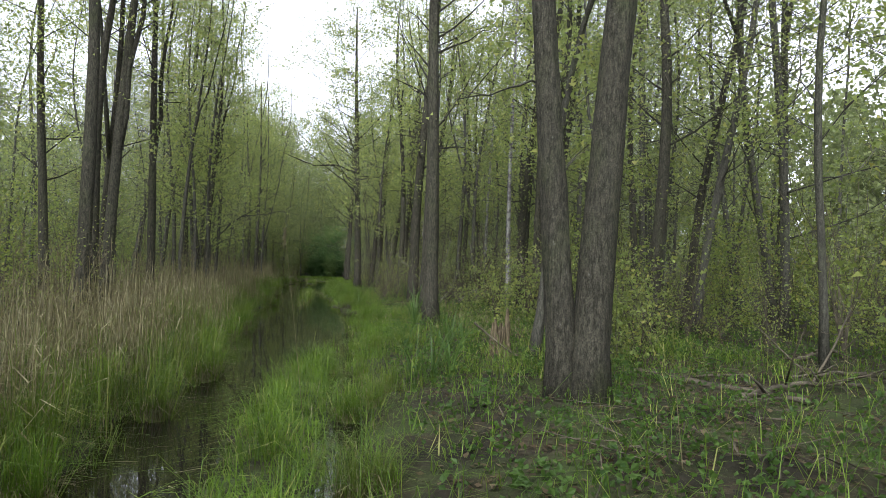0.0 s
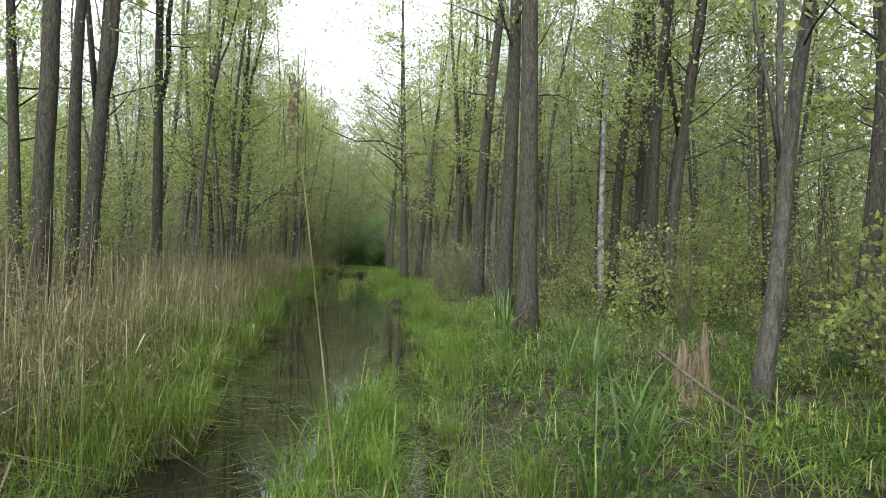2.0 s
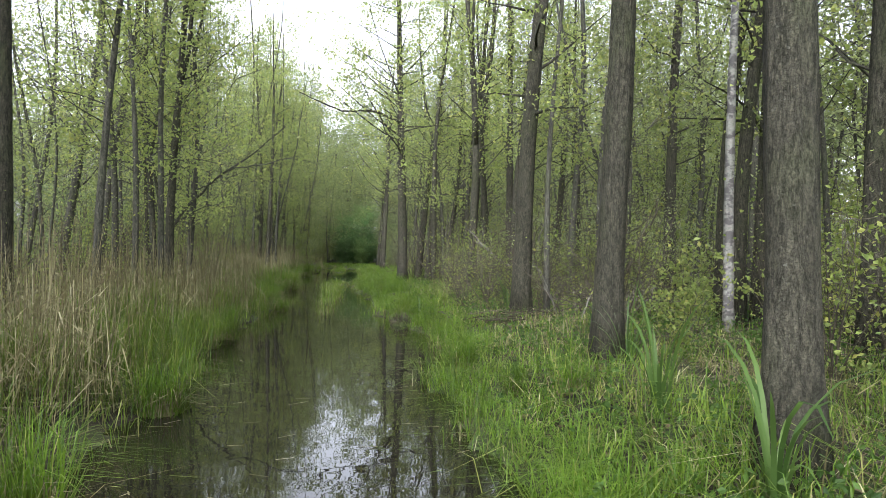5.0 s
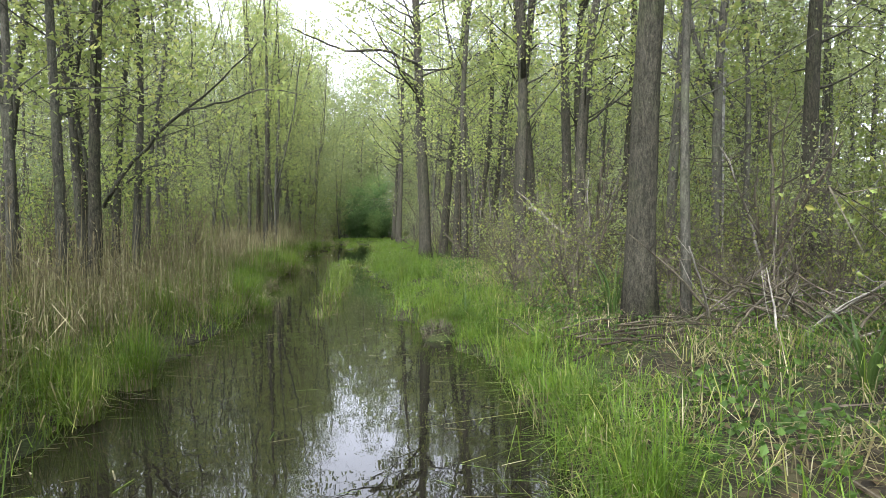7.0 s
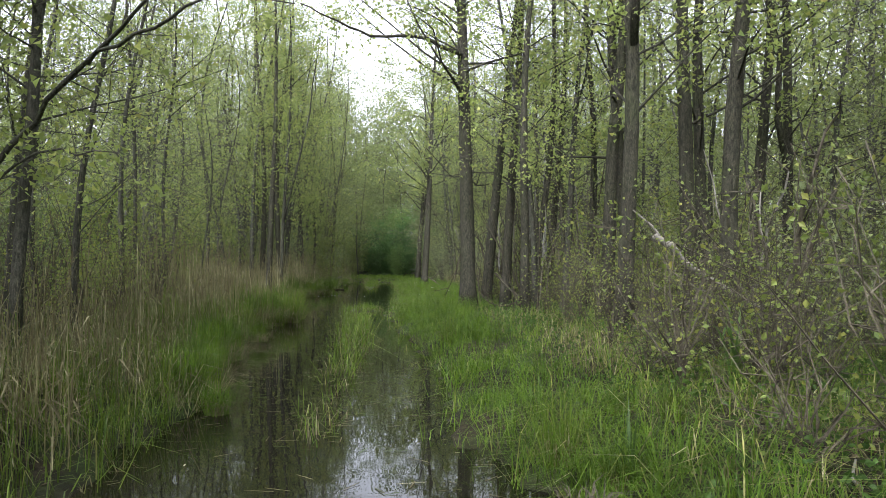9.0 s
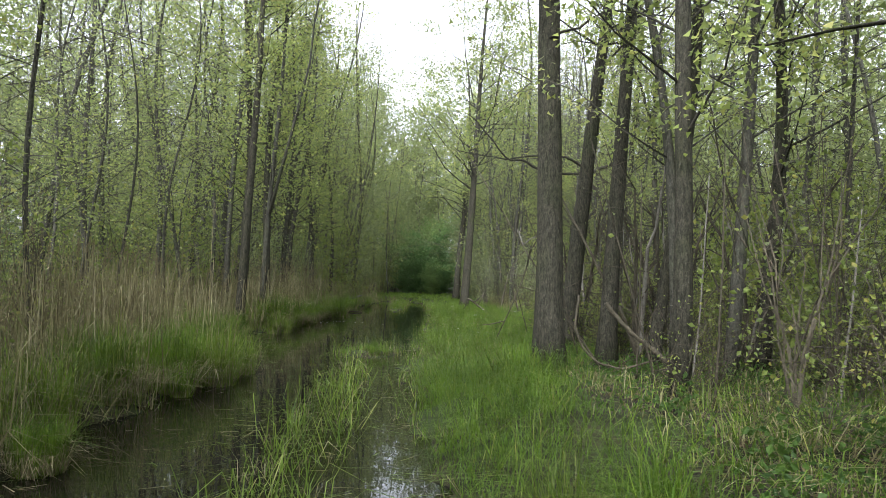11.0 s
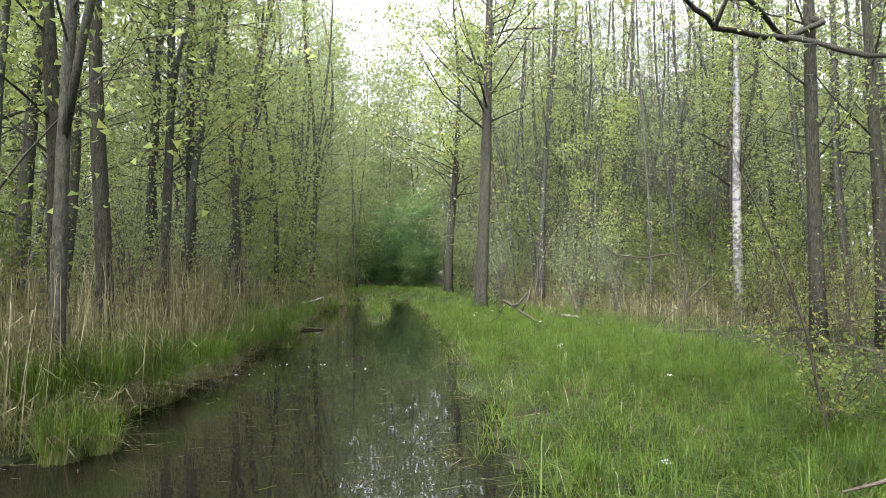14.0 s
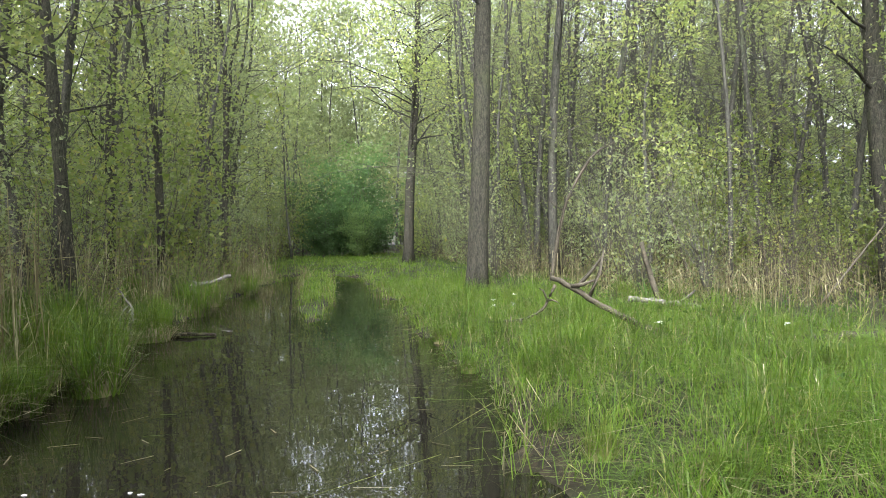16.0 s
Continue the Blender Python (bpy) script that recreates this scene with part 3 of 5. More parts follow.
alder(-6.6, 63.2, 0.23, 0.0, 101)
alder(-7.4, 67.6, 0.25, 0.02, 102)
alder(-6.7, 69.0, 0.21, 0.02, 103)
alder(-10.2, 70.2, 0.2, 0.0, 104)
alder(-6.2, 74.7, 0.25, 0.01, 105)
alder(5.4, 55.2, 0.27, 0.0, 106, bend=0.1,
      extra=[(((5.35, 55.1, 6.0), (5.0, 54.2, 5.6), (4.13, 53.8, 5.2), (3.3, 53.0, 5.0), (2.3, 52.3, 4.85), (1.8, 52.0, 5.2), (1.2, 51.6, 5.1), (0.6, 51.3, 5.8), (0.0, 51.0, 6.3)), 0.06),
             (((4.13, 53.8, 5.2), (3.2, 53.0, 5.5), (2.2, 52.6, 5.45), (1.0, 52.0, 5.2), (-0.3, 51.6, 5.35)), 0.045),
             (((3.7, 53.4, 5.15), (3.8, 51.5, 4.3), (3.3, 49.5, 3.5), (2.81, 48.4, 2.98), (2.9, 48.0, 2.1)), 0.045),
             (((2.3, 52.3, 4.85), (2.5, 51.8, 5.6), (2.1, 51.5, 6.4)), 0.03)],
      label="alder with long crooked limbs reaching over the meadow")
alder(6.8, 55.5, 0.24, 0.0, 107)
alder(7.8, 62.9, 0.36, -0.01, 108, near=True)
alder(12.2, 71.6, 0.16, 0.03, 109)
alder(4.2, 65.4, 0.11, 0.07, 110, 8)
alder(0.42, 65.2, 0.42, 0.05, 111, 16, True, 0.36, bend=0.08, leaves=10000, count=50, length=3.8, leaf=0.11, label="solitary thick alder with dark scaly bark at the water's edge")
alder(0.25, 80.2, 0.42, 0.02, 112, 16, True, 0.28, leaves=12000, count=56, length=4.6, leaf=0.12, label="wide-branched alder with pale spring leaves at the track's end")


def birch(x, y, d, lean, seed):
    rng = np.random.default_rng(seed)
    m = tree_meshes(rng, 13, d, (lean, 0), 0.14, 0.4, 22, 1.7, 3400, 0.08, 14, 0.3, BIRCH, LEAF, mark="birch")
    STANDING.append((x, y))
    return plant_tree(m, x, y, "slim birch with white peeling bark and black scars", "birches", name="birch_tree")


birch(5.7, 22.75, 0.17, -0.01, 121)
birch(7.1, 61.6, 0.27, -0.03, 122)
birch(6.6, 31.2, 0.14, 0.01, 123)

# young trees that fill the wood on both sides
YOUNG, YOUNG_FAR = [], []
for k in range(8):
    for store, count, leaf_count, leaf_size, drop in ((YOUNG, 20, (900, 3900, 3500, 3300)[k % 4], 0.082, 0), (YOUNG_FAR, 18, 1700, 0.17, 50)):
        r = np.random.default_rng(200 + k + drop)
        store.append(tree_meshes(r, 11.5 + 0.8 * k, 0.10 + 0.018 * k, (r.normal(0, 0.06), r.normal(0, 0.06)), 0.6, 0.1 + 0.05 * (k % 3), count, 2.9, leaf_count, leaf_size,
                                 7 if drop == 0 else 5, 0.3, BARK_THIN, LEAF if k % 2 else LEAF_HAZED, spread=0.36, mark="young_alder"))
rng = np.random.default_rng(5)
made = 0
for _ in range(9000):
    y = rng.uniform(-5, 99)
    x = rng.uniform(-25, 25)
    if y < 55 and rng.uniform() < 0.35:
        x, y = rng.uniform(4, 16), rng.uniform(58, 97)
    reach = np.interp(y, [-16, 40, 45, 62, 80, 88, 95], [5.3, 5.3, 7.0, 7.6, 6.4, 4.0, 0])
    clear = np.interp(y, [-16, 20, 40, 46, 60, 66, 80, 88, 95], [4.8, 5.0, 5.0, 6.2, 8.0, 5.0, 3.2, 2.0, 0])
    if (y < 16 and 0 < x < 8.5) or -reach - 0.6 < x < clear or min(math.hypot(x - a, y - b) for a, b in STANDING) < 1.35:
        continue
    STANDING.append((x, y))
    plant_tree((YOUNG if abs(x + 1) < 18 and y > 1 else YOUNG_FAR)[rng.integers(0, 8)], x, y, "thin young alder with sparse yellow-green spring leaves", "young trees of the wood",
               rng.uniform(0, 360), rng.uniform(0.75, 1.2), "young_alder_tree")
    made += 1
    if made == 228:
        break
# never in view: trees added behind the start to hold back light
for _ in range(22):
    x, y = rng.uniform(-13, 13), rng.uniform(-22, -4)
    if abs(x) > 3.5:
        plant_tree(YOUNG_FAR[rng.integers(0, 8)], x, y, "thin young alder with sparse yellow-green spring leaves", "young trees of the wood", rng.uniform(0, 360), rng.uniform(0.9, 1.25), "young_alder_tree")
        made += 1
for _ in range(900):
    side = rng.uniform(0, 1) < 0.7
    x, y = (rng.uniform(-10, -5.9), rng.uniform(26, 82)) if side else (rng.uniform(2.4, 7), rng.uniform(66, 94))
    if -np.interp(y, [26, 42, 46, 62, 82], [5.7, 5.9, 6.6, 6.9, 6.0]) < x < 2 or min(math.hypot(x - a, y - b) for a, b in STANDING) < 0.8:
        continue
    STANDING.append((x, y))
    plant_tree(YOUNG[rng.integers(0, 8)], x, y, "slender young alder crowded among reeds, with fresh leaves", "young trees of the wood", rng.uniform(0, 360), rng.uniform(0.6, 0.95) + (0.35 if y > 52 else 0), "young_alder_tree")
    made += 1
    if made == 299:
        break


# tall thin trees with a haze of bare twigs and few leaves yet
def twiggy_tree(seed, h, d):
    r = np.random.default_rng(seed)
    line = trunk_line(r, h, (r.normal(0, 0.05), r.normal(0, 0.05)), 0.5, 14)
    radii = d / 2 * (1 - 0.85 * line[:, 2] / h)
    line[0, 2] -= 0.2
    limbs, twigs = limb_lines(r, line, radii, 0.15, 34, 2.5)
    pieces = [tube(line, radii, 7, 0.04, r)] + [tube(p, w * 0.8, 3, cap=False) for p, w in limbs]
    v, q, t = joined(pieces)
    trunk = mesh_of("twiggy_trunk", v, [q, t], [BARK_THIN], smooth=True)
    fine = list(twigs)
    for w in twigs:
        f = r.uniform(0.3, 1.0)
        p = w[0] * (1 - f) + w[1] * f
        fine.append(np.stack([p, p + r.normal(0, 0.26, 3) + (0, 0, 0.12)]))
    v, q, t = cones(fine, 0.006)
    pick = np.array(twigs)[r.integers(0, len(twigs), 700)]
    lv, lq = leaf_tris(r, pick[:, 1] + r.normal(0, 0.2, (700, 3)), 0.07)
    return trunk, mesh_of("twiggy_crown", np.vstack([v, lv]), [t, lq + len(v)], [TWIG, LEAF_HAZED], (0, 1)), []


TWIGGY = [twiggy_tree(260 + k, 12 + 1.5 * k, 0.1 + 0.015 * k) for k in range(4)]
rng = np.random.default_rng(27)
made = 0
for k in range(900):
    if made < 34:
        x, y = rng.uniform(2.6, 15), rng.uniform(63, 94)
    elif made < 52:
        x, y = rng.uniform(-14, -6.8), rng.uniform(40, 88)
    elif made < 64:
        x, y = rng.uniform(5, 14), rng.uniform(20, 50)
    else:
        x, y = rng.uniform(2.4, 9), rng.uniform(66, 82)
    if min(math.hypot(x - a, y - b) for a, b in STANDING) < 0.9:
        continue
    STANDING.append((x, y))
    plant_tree(TWIGGY[rng.integers(0, 4)], x, y, "tall thin tree with a haze of bare grey twigs", "twiggy trees of the wood", rng.uniform(0, 360), rng.uniform(0.85, 1.25), "twiggy_tree")
    made += 1
    if made == 82:
        break


TALL = [tree_meshes(np.random.default_rng(280 + k), 19 + k, 0.26, (0.01 * k, 0.02), 0.5, 0.2, 34, 3.6, 7500, 0.14, 7, 0.3, BARK_THIN, LEAF_HAZED, spread=0.42, mark="tall_alder") for k in range(3)]
rng = np.random.default_rng(31)
made = 0
for _ in range(2000):
    x, y = (rng.uniform(-20, -7.5), rng.uniform(56, 95)) if made < 12 else (rng.uniform(8, 21), rng.uniform(26, 96))
    if min(math.hypot(x - a, y - b) for a, b in STANDING) < 1.2:
        continue
    STANDING.append((x, y))
    plant_tree(TALL[made % 3], x, y, "tall alder with a full crown of pale spring leaves", "tall trees of the wood", rng.uniform(0, 360), rng.uniform(0.85, 1.1), "tall_alder_tree")
    made += 1
    if made == 34:
        break


def far_wood():
    """The closed wood all round, too far to tell tree from tree."""
    r = np.random.default_rng(9)
    stems = []

    def tufts(x, y, h, n, wide, bunches):
        """Leaves in bunches round the boughs of one tree, thin near the ground."""
        z = h * r.uniform(0.04, 1.0, bunches) ** 0.9
        out = wide * np.sqrt(r.uniform(0.05, 1, bunches)) * (1.15 - 0.7 * (z / h) ** 2)
        a = r.uniform(0, 6.28, bunches)
        hub = np.column_stack([x + np.cos(a) * out, y + np.sin(a) * out, z])
        return hub[r.integers(0, bunches, n)] + r.normal(0, 1, (n, 3)) * (0.42, 0.42, 0.3)

    def stem(x, y, h, thick):
        v, q, t = tube(trunk_line(r, h * 0.9, (0, 0), 0.5, 7), np.linspace(thick, 0.02, 7), 4, cap=False)
        stems.append((v + (x, y, -0.1), q, t))

    wide_ring, end, flank, deep = [], [], [], []
    for k in range(360):
        a = r.uniform(0, 2 * np.pi)
        x, y, h = (28 + r.uniform(0, 16)) * np.cos(a), 42 + (62 + r.uniform(0, 26)) * np.sin(a), r.uniform(12, 20)
        stem(x, y, h, 0.09)
        wide_ring.append(tufts(x, y, h, 90 if y < 6 else 480, 2.2, 40))
    for k in range(200):
        x, y, h = r.uniform(-19, 17), r.uniform(96, 126), r.uniform(17, 27)
        if k % 4 == 0:
            stem(x, y, h, 0.09)
        end.append(tufts(x, y, h, 950, 2.4, 70))
    for k in range(150):
        x, y, h = (13 + r.uniform(0, 16)) * (1 if k % 3 else -1.15), r.uniform(6, 92), r.uniform(11, 18)
        stem(x, y, h, 0.09)
        flank.append(tufts(x, y, h, 600, 1.9, 50))
    for k in range(280):
        a = r.uniform(-0.75, np.pi + 0.75)
        x, y = (46 + r.uniform(0, 14)) * np.cos(a), 42 + (88 + r.uniform(0, 14)) * np.sin(a)
        deep.append(tufts(x, y, r.uniform(13, 22), 420, 2.8, 60))
    v, q, t = joined(stems)
    verts, tris, n = [v], [], len(v)
    for crowns, size in ((wide_ring, 0.36), (end, 0.25), (flank, 0.2), (deep, 0.8)):
        lv, lt = leaf_tris(r, np.vstack(crowns), size)
        verts.append(lv), tris.append(lt + n)
        n += len(lv)
    return mesh_of("far_wood", np.vstack(verts), [q, np.vstack(tris)], [BARK_THIN, LEAF_HAZED], (0, 1))


tagged(new("far_wood", far_wood()), "distant hazy spring wood of alders closing the view", "woodland", kind="stuff")

# ---- shrubs ----
def shrub_meshes(rng, h, stems, leaves, size, leaf_mat, wide=0.45, stem_mat=None, loose=0.06, near=False):
    pieces, tips = [], []
    for _ in range(stems):
        th, out = rng.uniform(0, 6.28), rng.uniform(0.1, wide) * h
        s = np.linspace(0, 1, 5)
        hh = h * rng.uniform(0.55, 1.05)
        p = np.column_stack([np.cos(th) * out * s ** 1.4, np.sin(th) * out * s ** 1.4, hh * s]) + rng.normal(0, 0.03 + 0.035 * h, (5, 3)) * s[:, None]
        pieces.append(tube(p, np.linspace(0.009, 0.0025, 5) * (0.6 + 0.22 * h), 3, cap=False))
        for _ in range(5):
            k = rng.integers(1, 5)
            e = p[k] + rng.normal(0, 0.16 * h, 3) * (1, 1, 0.6)
            tips.append((p[k], e))
    pieces.append(cones(tips, 0.005))
    v, q, t = joined(pieces)
    ends = np.array(tips)
    pick, f = rng.integers(0, len(ends), leaves), rng.uniform(0, 1.1, leaves)[:, None]
    lv, lq = (leaf_quads if near else leaf_tris)(rng, ends[pick, 0] * (1 - f) + ends[pick, 1] * f + rng.normal(0, loose * h, (leaves, 3)), size)
    return (mesh_of("shrub_stems", v, [q, t], [stem_mat or TWIG]), mesh_of("shrub_foliage", lv, [lq], [leaf_mat]))


def plant_shrub(meshes, x, y, label, group, turn, size, name="shrub"):
    ob = thing(name, x, y, float(land(x, y)) - 0.02, label, "shrub", group, turn=turn, size=size)
    part("brushwood", meshes[0], ob)
    part("foliage", meshes[1], ob)
    return ob


SHRUBS = [shrub_meshes(np.random.default_rng(300 + k), h, n, lv, s, LEAF_BUSH, w) for k, (h, n, lv, s, w) in enumerate(
    ((1.3, 12, 800, 0.062, 0.6), (2.0, 13, 1000, 0.08, 0.6), (3.0, 11, 1500, 0.09, 0.5), (0.8, 12, 600, 0.055, 0.9), (4.4, 11, 2000, 0.115, 0.42)))]
BARE = [shrub_meshes(np.random.default_rng(320 + k), h, n, lv, 0.04, LEAF_BUSH, w, DEADWOOD, near=True) for k, (h, n, lv, w) in enumerate(
    ((1.2, 18, 260, 0.8), (1.7, 16, 420, 0.6), (0.8, 22, 140, 1.0)))]
rng = np.random.default_rng(17)
made = 0
for _ in range(6000):
    y, x = rng.uniform(6, 94), rng.uniform(-17, 17)
    inner = np.interp(y, [6, 20, 24, 40, 45, 62, 66, 80, 94], [4.0, 4.4, 4.8, 4.2, 4.0, 5.2, 2.4, 1.2, 0.6])
    outer = np.interp(y, [6, 40, 48, 64, 80, 94], [7.2, 6.2, 6.6, 6.4, 5.6, 5.2])
    if -outer < x < inner or (8 < y < 15 and x < 3.8 and x > 0):
        continue
    far = abs(x + 1) > 7
    k = rng.integers(1, 5) if far or y > 66 else rng.choice([0, 1, 3, 3, 0])
    if y < 17 and 0 < x < 6.5:
        k = 3
    plant_shrub(SHRUBS[k], x, y, "low alder and bramble scrub with small fresh leaves", "undergrowth shrubs", rng.uniform(0, 360), rng.uniform(0.8, 1.3))
    made += 1
    if made == 225:
        break
made = 0
for _ in range(3000):
    y, x = rng.uniform(20, 72), rng.uniform(1.4, 9)
    inner = np.interp(y, [20, 26, 31, 40, 44, 47, 60, 66, 72], [3.0, 1.7, 1.5, 1.9, 1.8, 3.4, 4.6, 1.3, 1.2])
    if x < inner or (45 < y < 60 and x < 5):
        continue
    if made < 42:
        x, y = rng.uniform(1.9, 5.2), rng.uniform(26.5, 36)
    elif made < 64:
        x, y = rng.uniform(1.4, 5.5), rng.uniform(44, 49.5)
    plant_shrub(BARE[rng.integers(0, 3)], x, y, "tangle of dry brushwood twigs with few leaves", "dry brushwood", rng.uniform(0, 360), rng.uniform(0.7, 1.25), "brushwood")
    made += 1
    if made == 135:
        break

WILLOW = [shrub_meshes(np.random.default_rng(350 + k), h, n, lv, 0.065, LEAF_GREY, w, TWIG) for k, (h, n, lv, w) in enumerate(
    ((2.6, 26, 1300, 0.5), (3.4, 26, 1700, 0.45), (2.0, 24, 500, 0.7)))]
rng = np.random.default_rng(19)
for k in range(104):
    if k < 44:
        y = rng.uniform(55, 90)
        x = -np.interp(y, [42, 50, 64, 80, 90], [6.6, 6.9, 6.9, 6.2, 5.6]) - abs(rng.normal(0, 1.6))
    elif k < 89:
        y = rng.uniform(62.5, 88)
        x = np.interp(y, [62, 66, 88], [3.4, 1.7, 1.2]) + rng.uniform(0, 9)
    else:
        y, x = rng.uniform(24, 42), rng.uniform(4.5, 9)
    plant_shrub(WILLOW[rng.integers(0, 3)], x, y, "grey-twigged willow scrub with small pale leaves", "willow scrub", rng.uniform(0, 360), rng.uniform(0.75, 1.2), "willow_shrub")

for k in range(18):
    x, y = rng.uniform(1.7, 4.2), rng.uniform(45.2, 49.5)
    if k % 3:
        plant_shrub(BARE[k % 3], x, y, "tangle of dry brushwood twigs with few leaves", "dry brushwood", rng.uniform(0, 360), rng.uniform(0.8, 1.3), "brushwood")
    else:
        plant_shrub(SHRUBS[0], x, y, "low alder and bramble scrub with small fresh leaves", "undergrowth shrubs", rng.uniform(0, 360), rng.uniform(0.7, 1.0))

DARK = [shrub_meshes(np.random.default_rng(340 + k), 5.4, 30, 8500, 0.17, LEAF_DARK, 0.5, None, 0.035) for k in range(2)]
for k, (x, y, s) in enumerate(((-2.6, 91.5, 1.0), (-0.9, 92.6, 0.75), (-4.2, 92.8, 0.8), (-1.4, 90.6, 0.5), (-3.6, 90.2, 0.5))):
    plant_shrub(DARK[k % 2], x, y, "dense dark green bird-cherry thicket at the track's end", "dark thicket", 75 * k, s, "thicket")

# the light on the thicket's top, added as brighter bushes
GREEN = shrub_meshes(np.random.default_rng(344), 6.4, 24, 7500, 0.18, LEAF_LIT_TOP, 0.4, None, 0.04)
for k, (x, y, s) in enumerate(((-2.2, 93.9, 0.95), (-1.7, 89.6, 0.42))):
    plant_shrub(GREEN, x, y, "bright green bush added as the lit upper part of the dark thicket", "green thicket", 65 * k, s, "lit_top_bush")

# olive scrub in the depth of the wood round the pool
SCRUB = [shrub_meshes(np.random.default_rng(360 + k), h, 20, n, 0.1, LEAF_SCRUB, 0.5, DEADWOOD, 0.045) for k, (h, n) in enumerate(((3.6, 2000), (2.6, 1500), (4.6, 2400)))]
rng = np.random.default_rng(23)
for k in range(74):
    if k < 26:
        y = rng.uniform(50, 90)
        x = -np.interp(y, [50, 70, 90], [8.4, 8.6, 9.0]) - rng.uniform(0, 6)
    elif k < 62:
        y = rng.uniform(68, 93)
        x = np.interp(y, [68, 80, 93], [6.5, 4.0, 2.2]) + rng.uniform(0, 10)
    else:
        y = rng.uniform(34, 50)
        x = -8.4 - rng.uniform(0, 5)
    plant_shrub(SCRUB[k % 3], x, y, "dark olive scrub with grey stems in the wood's shade", "shaded scrub", rng.uniform(0, 360), rng.uniform(0.7, 1.15), "scrub_bush")

# saplings and last year's stems that hide the feet of the trees
SAPLINGS = [shrub_meshes(np.random.default_rng(370 + k), h, n, lv, 0.058, LEAF_BUSH, w, DEADWOOD, 0.07, True) for k, (h, n, lv, w) in enumerate(
    ((1.5, 15, 330, 0.5), (2.3, 13, 420, 0.4), (1.0, 18, 260, 0.8), (3.0, 10, 460, 0.32)))]
rng = np.random.default_rng(29)
made = 0
for _ in range(9000):
    y, x = rng.uniform(9, 92), rng.uniform(-15, 15)
    inner = np.interp(y, [9, 15, 20, 25, 30, 40, 45, 52, 62, 66, 80, 92], [4.6, 3.6, 3.0, 2.9, 2.3, 2.7, 3.4, 5.2, 5.4, 2.6, 1.6, 1.2])
    outer = np.interp(y, [9, 24, 40, 48, 64, 80, 92], [4.6, 5.2, 5.6, 6.4, 6.2, 5.6, 5.2])
    if -outer < x < inner or rng.uniform() < np.interp(abs(x), [4, 15], [0, 0.75]):
        continue
    plant_shrub(SAPLINGS[rng.integers(0, 4)], x, y, "thin brown saplings and old stems with scattered fresh leaves", "saplings of the undergrowth", rng.uniform(0, 360), rng.uniform(0.7, 1.2), "sapling_clump")
    made += 1
    if made == 380:
        break

LEAFY = shrub_meshes(np.random.default_rng(380), 2.0, 9, 620, 0.085, LEAF, 0.42, None, 0.05, True)
for k, (x, y, s) in enumerate(((4.4, 17.0, 0.85), (5.0, 16.4, 1.0), (4.3, 9.9, 0.8), (5.6, 12.3, 1.0), (4.1, 20.8, 0.8), (5.2, 23.4, 1.0), (6.1, 18.2, 1.1))):
    plant_shrub(LEAFY, x, y, "leafy young bird-cherry bush with broad fresh green leaves", "leafy bushes", 80 * k, s, "leafy_bush")

rng = np.random.default_rng(37)
SPRAY = shrub_meshes(np.random.default_rng(382), 1.2, 8, 300, 0.06, LEAF_BUSH, 0.5, None, 0.06, True)
for k in range(26):
    y = rng.uniform(44, 72)
    x = float(np.interp(y, LEFT_Y, LEFT_X)) - rng.uniform(0.35, 1.6)
    if k % 2:
        plant_shrub(SPRAY, x, y, "low shrub with thin yellow-green leafy sprays on the bank", "bank sprays", rng.uniform(0, 360), rng.uniform(0.6, 1.1), "bank_shrub")
    else:
        plant_shrub(BARE[k % 3], x, y, "tangle of dry brushwood twigs with few leaves", "dry brushwood", rng.uniform(0, 360), rng.uniform(0.5, 0.9), "brushwood")

# ---- reeds, sedges and grass ----
def scatter(rng, n, x0, x1, y0, y1, keep):
    x, y = rng.uniform(x0, x1, n), rng.uniform(y0, y1, n)
    ok = rng.uniform(0, 1, n) < keep(x, y)
    x, y = x[ok], y[ok]
    return np.column_stack([x, y, land(x, y)])


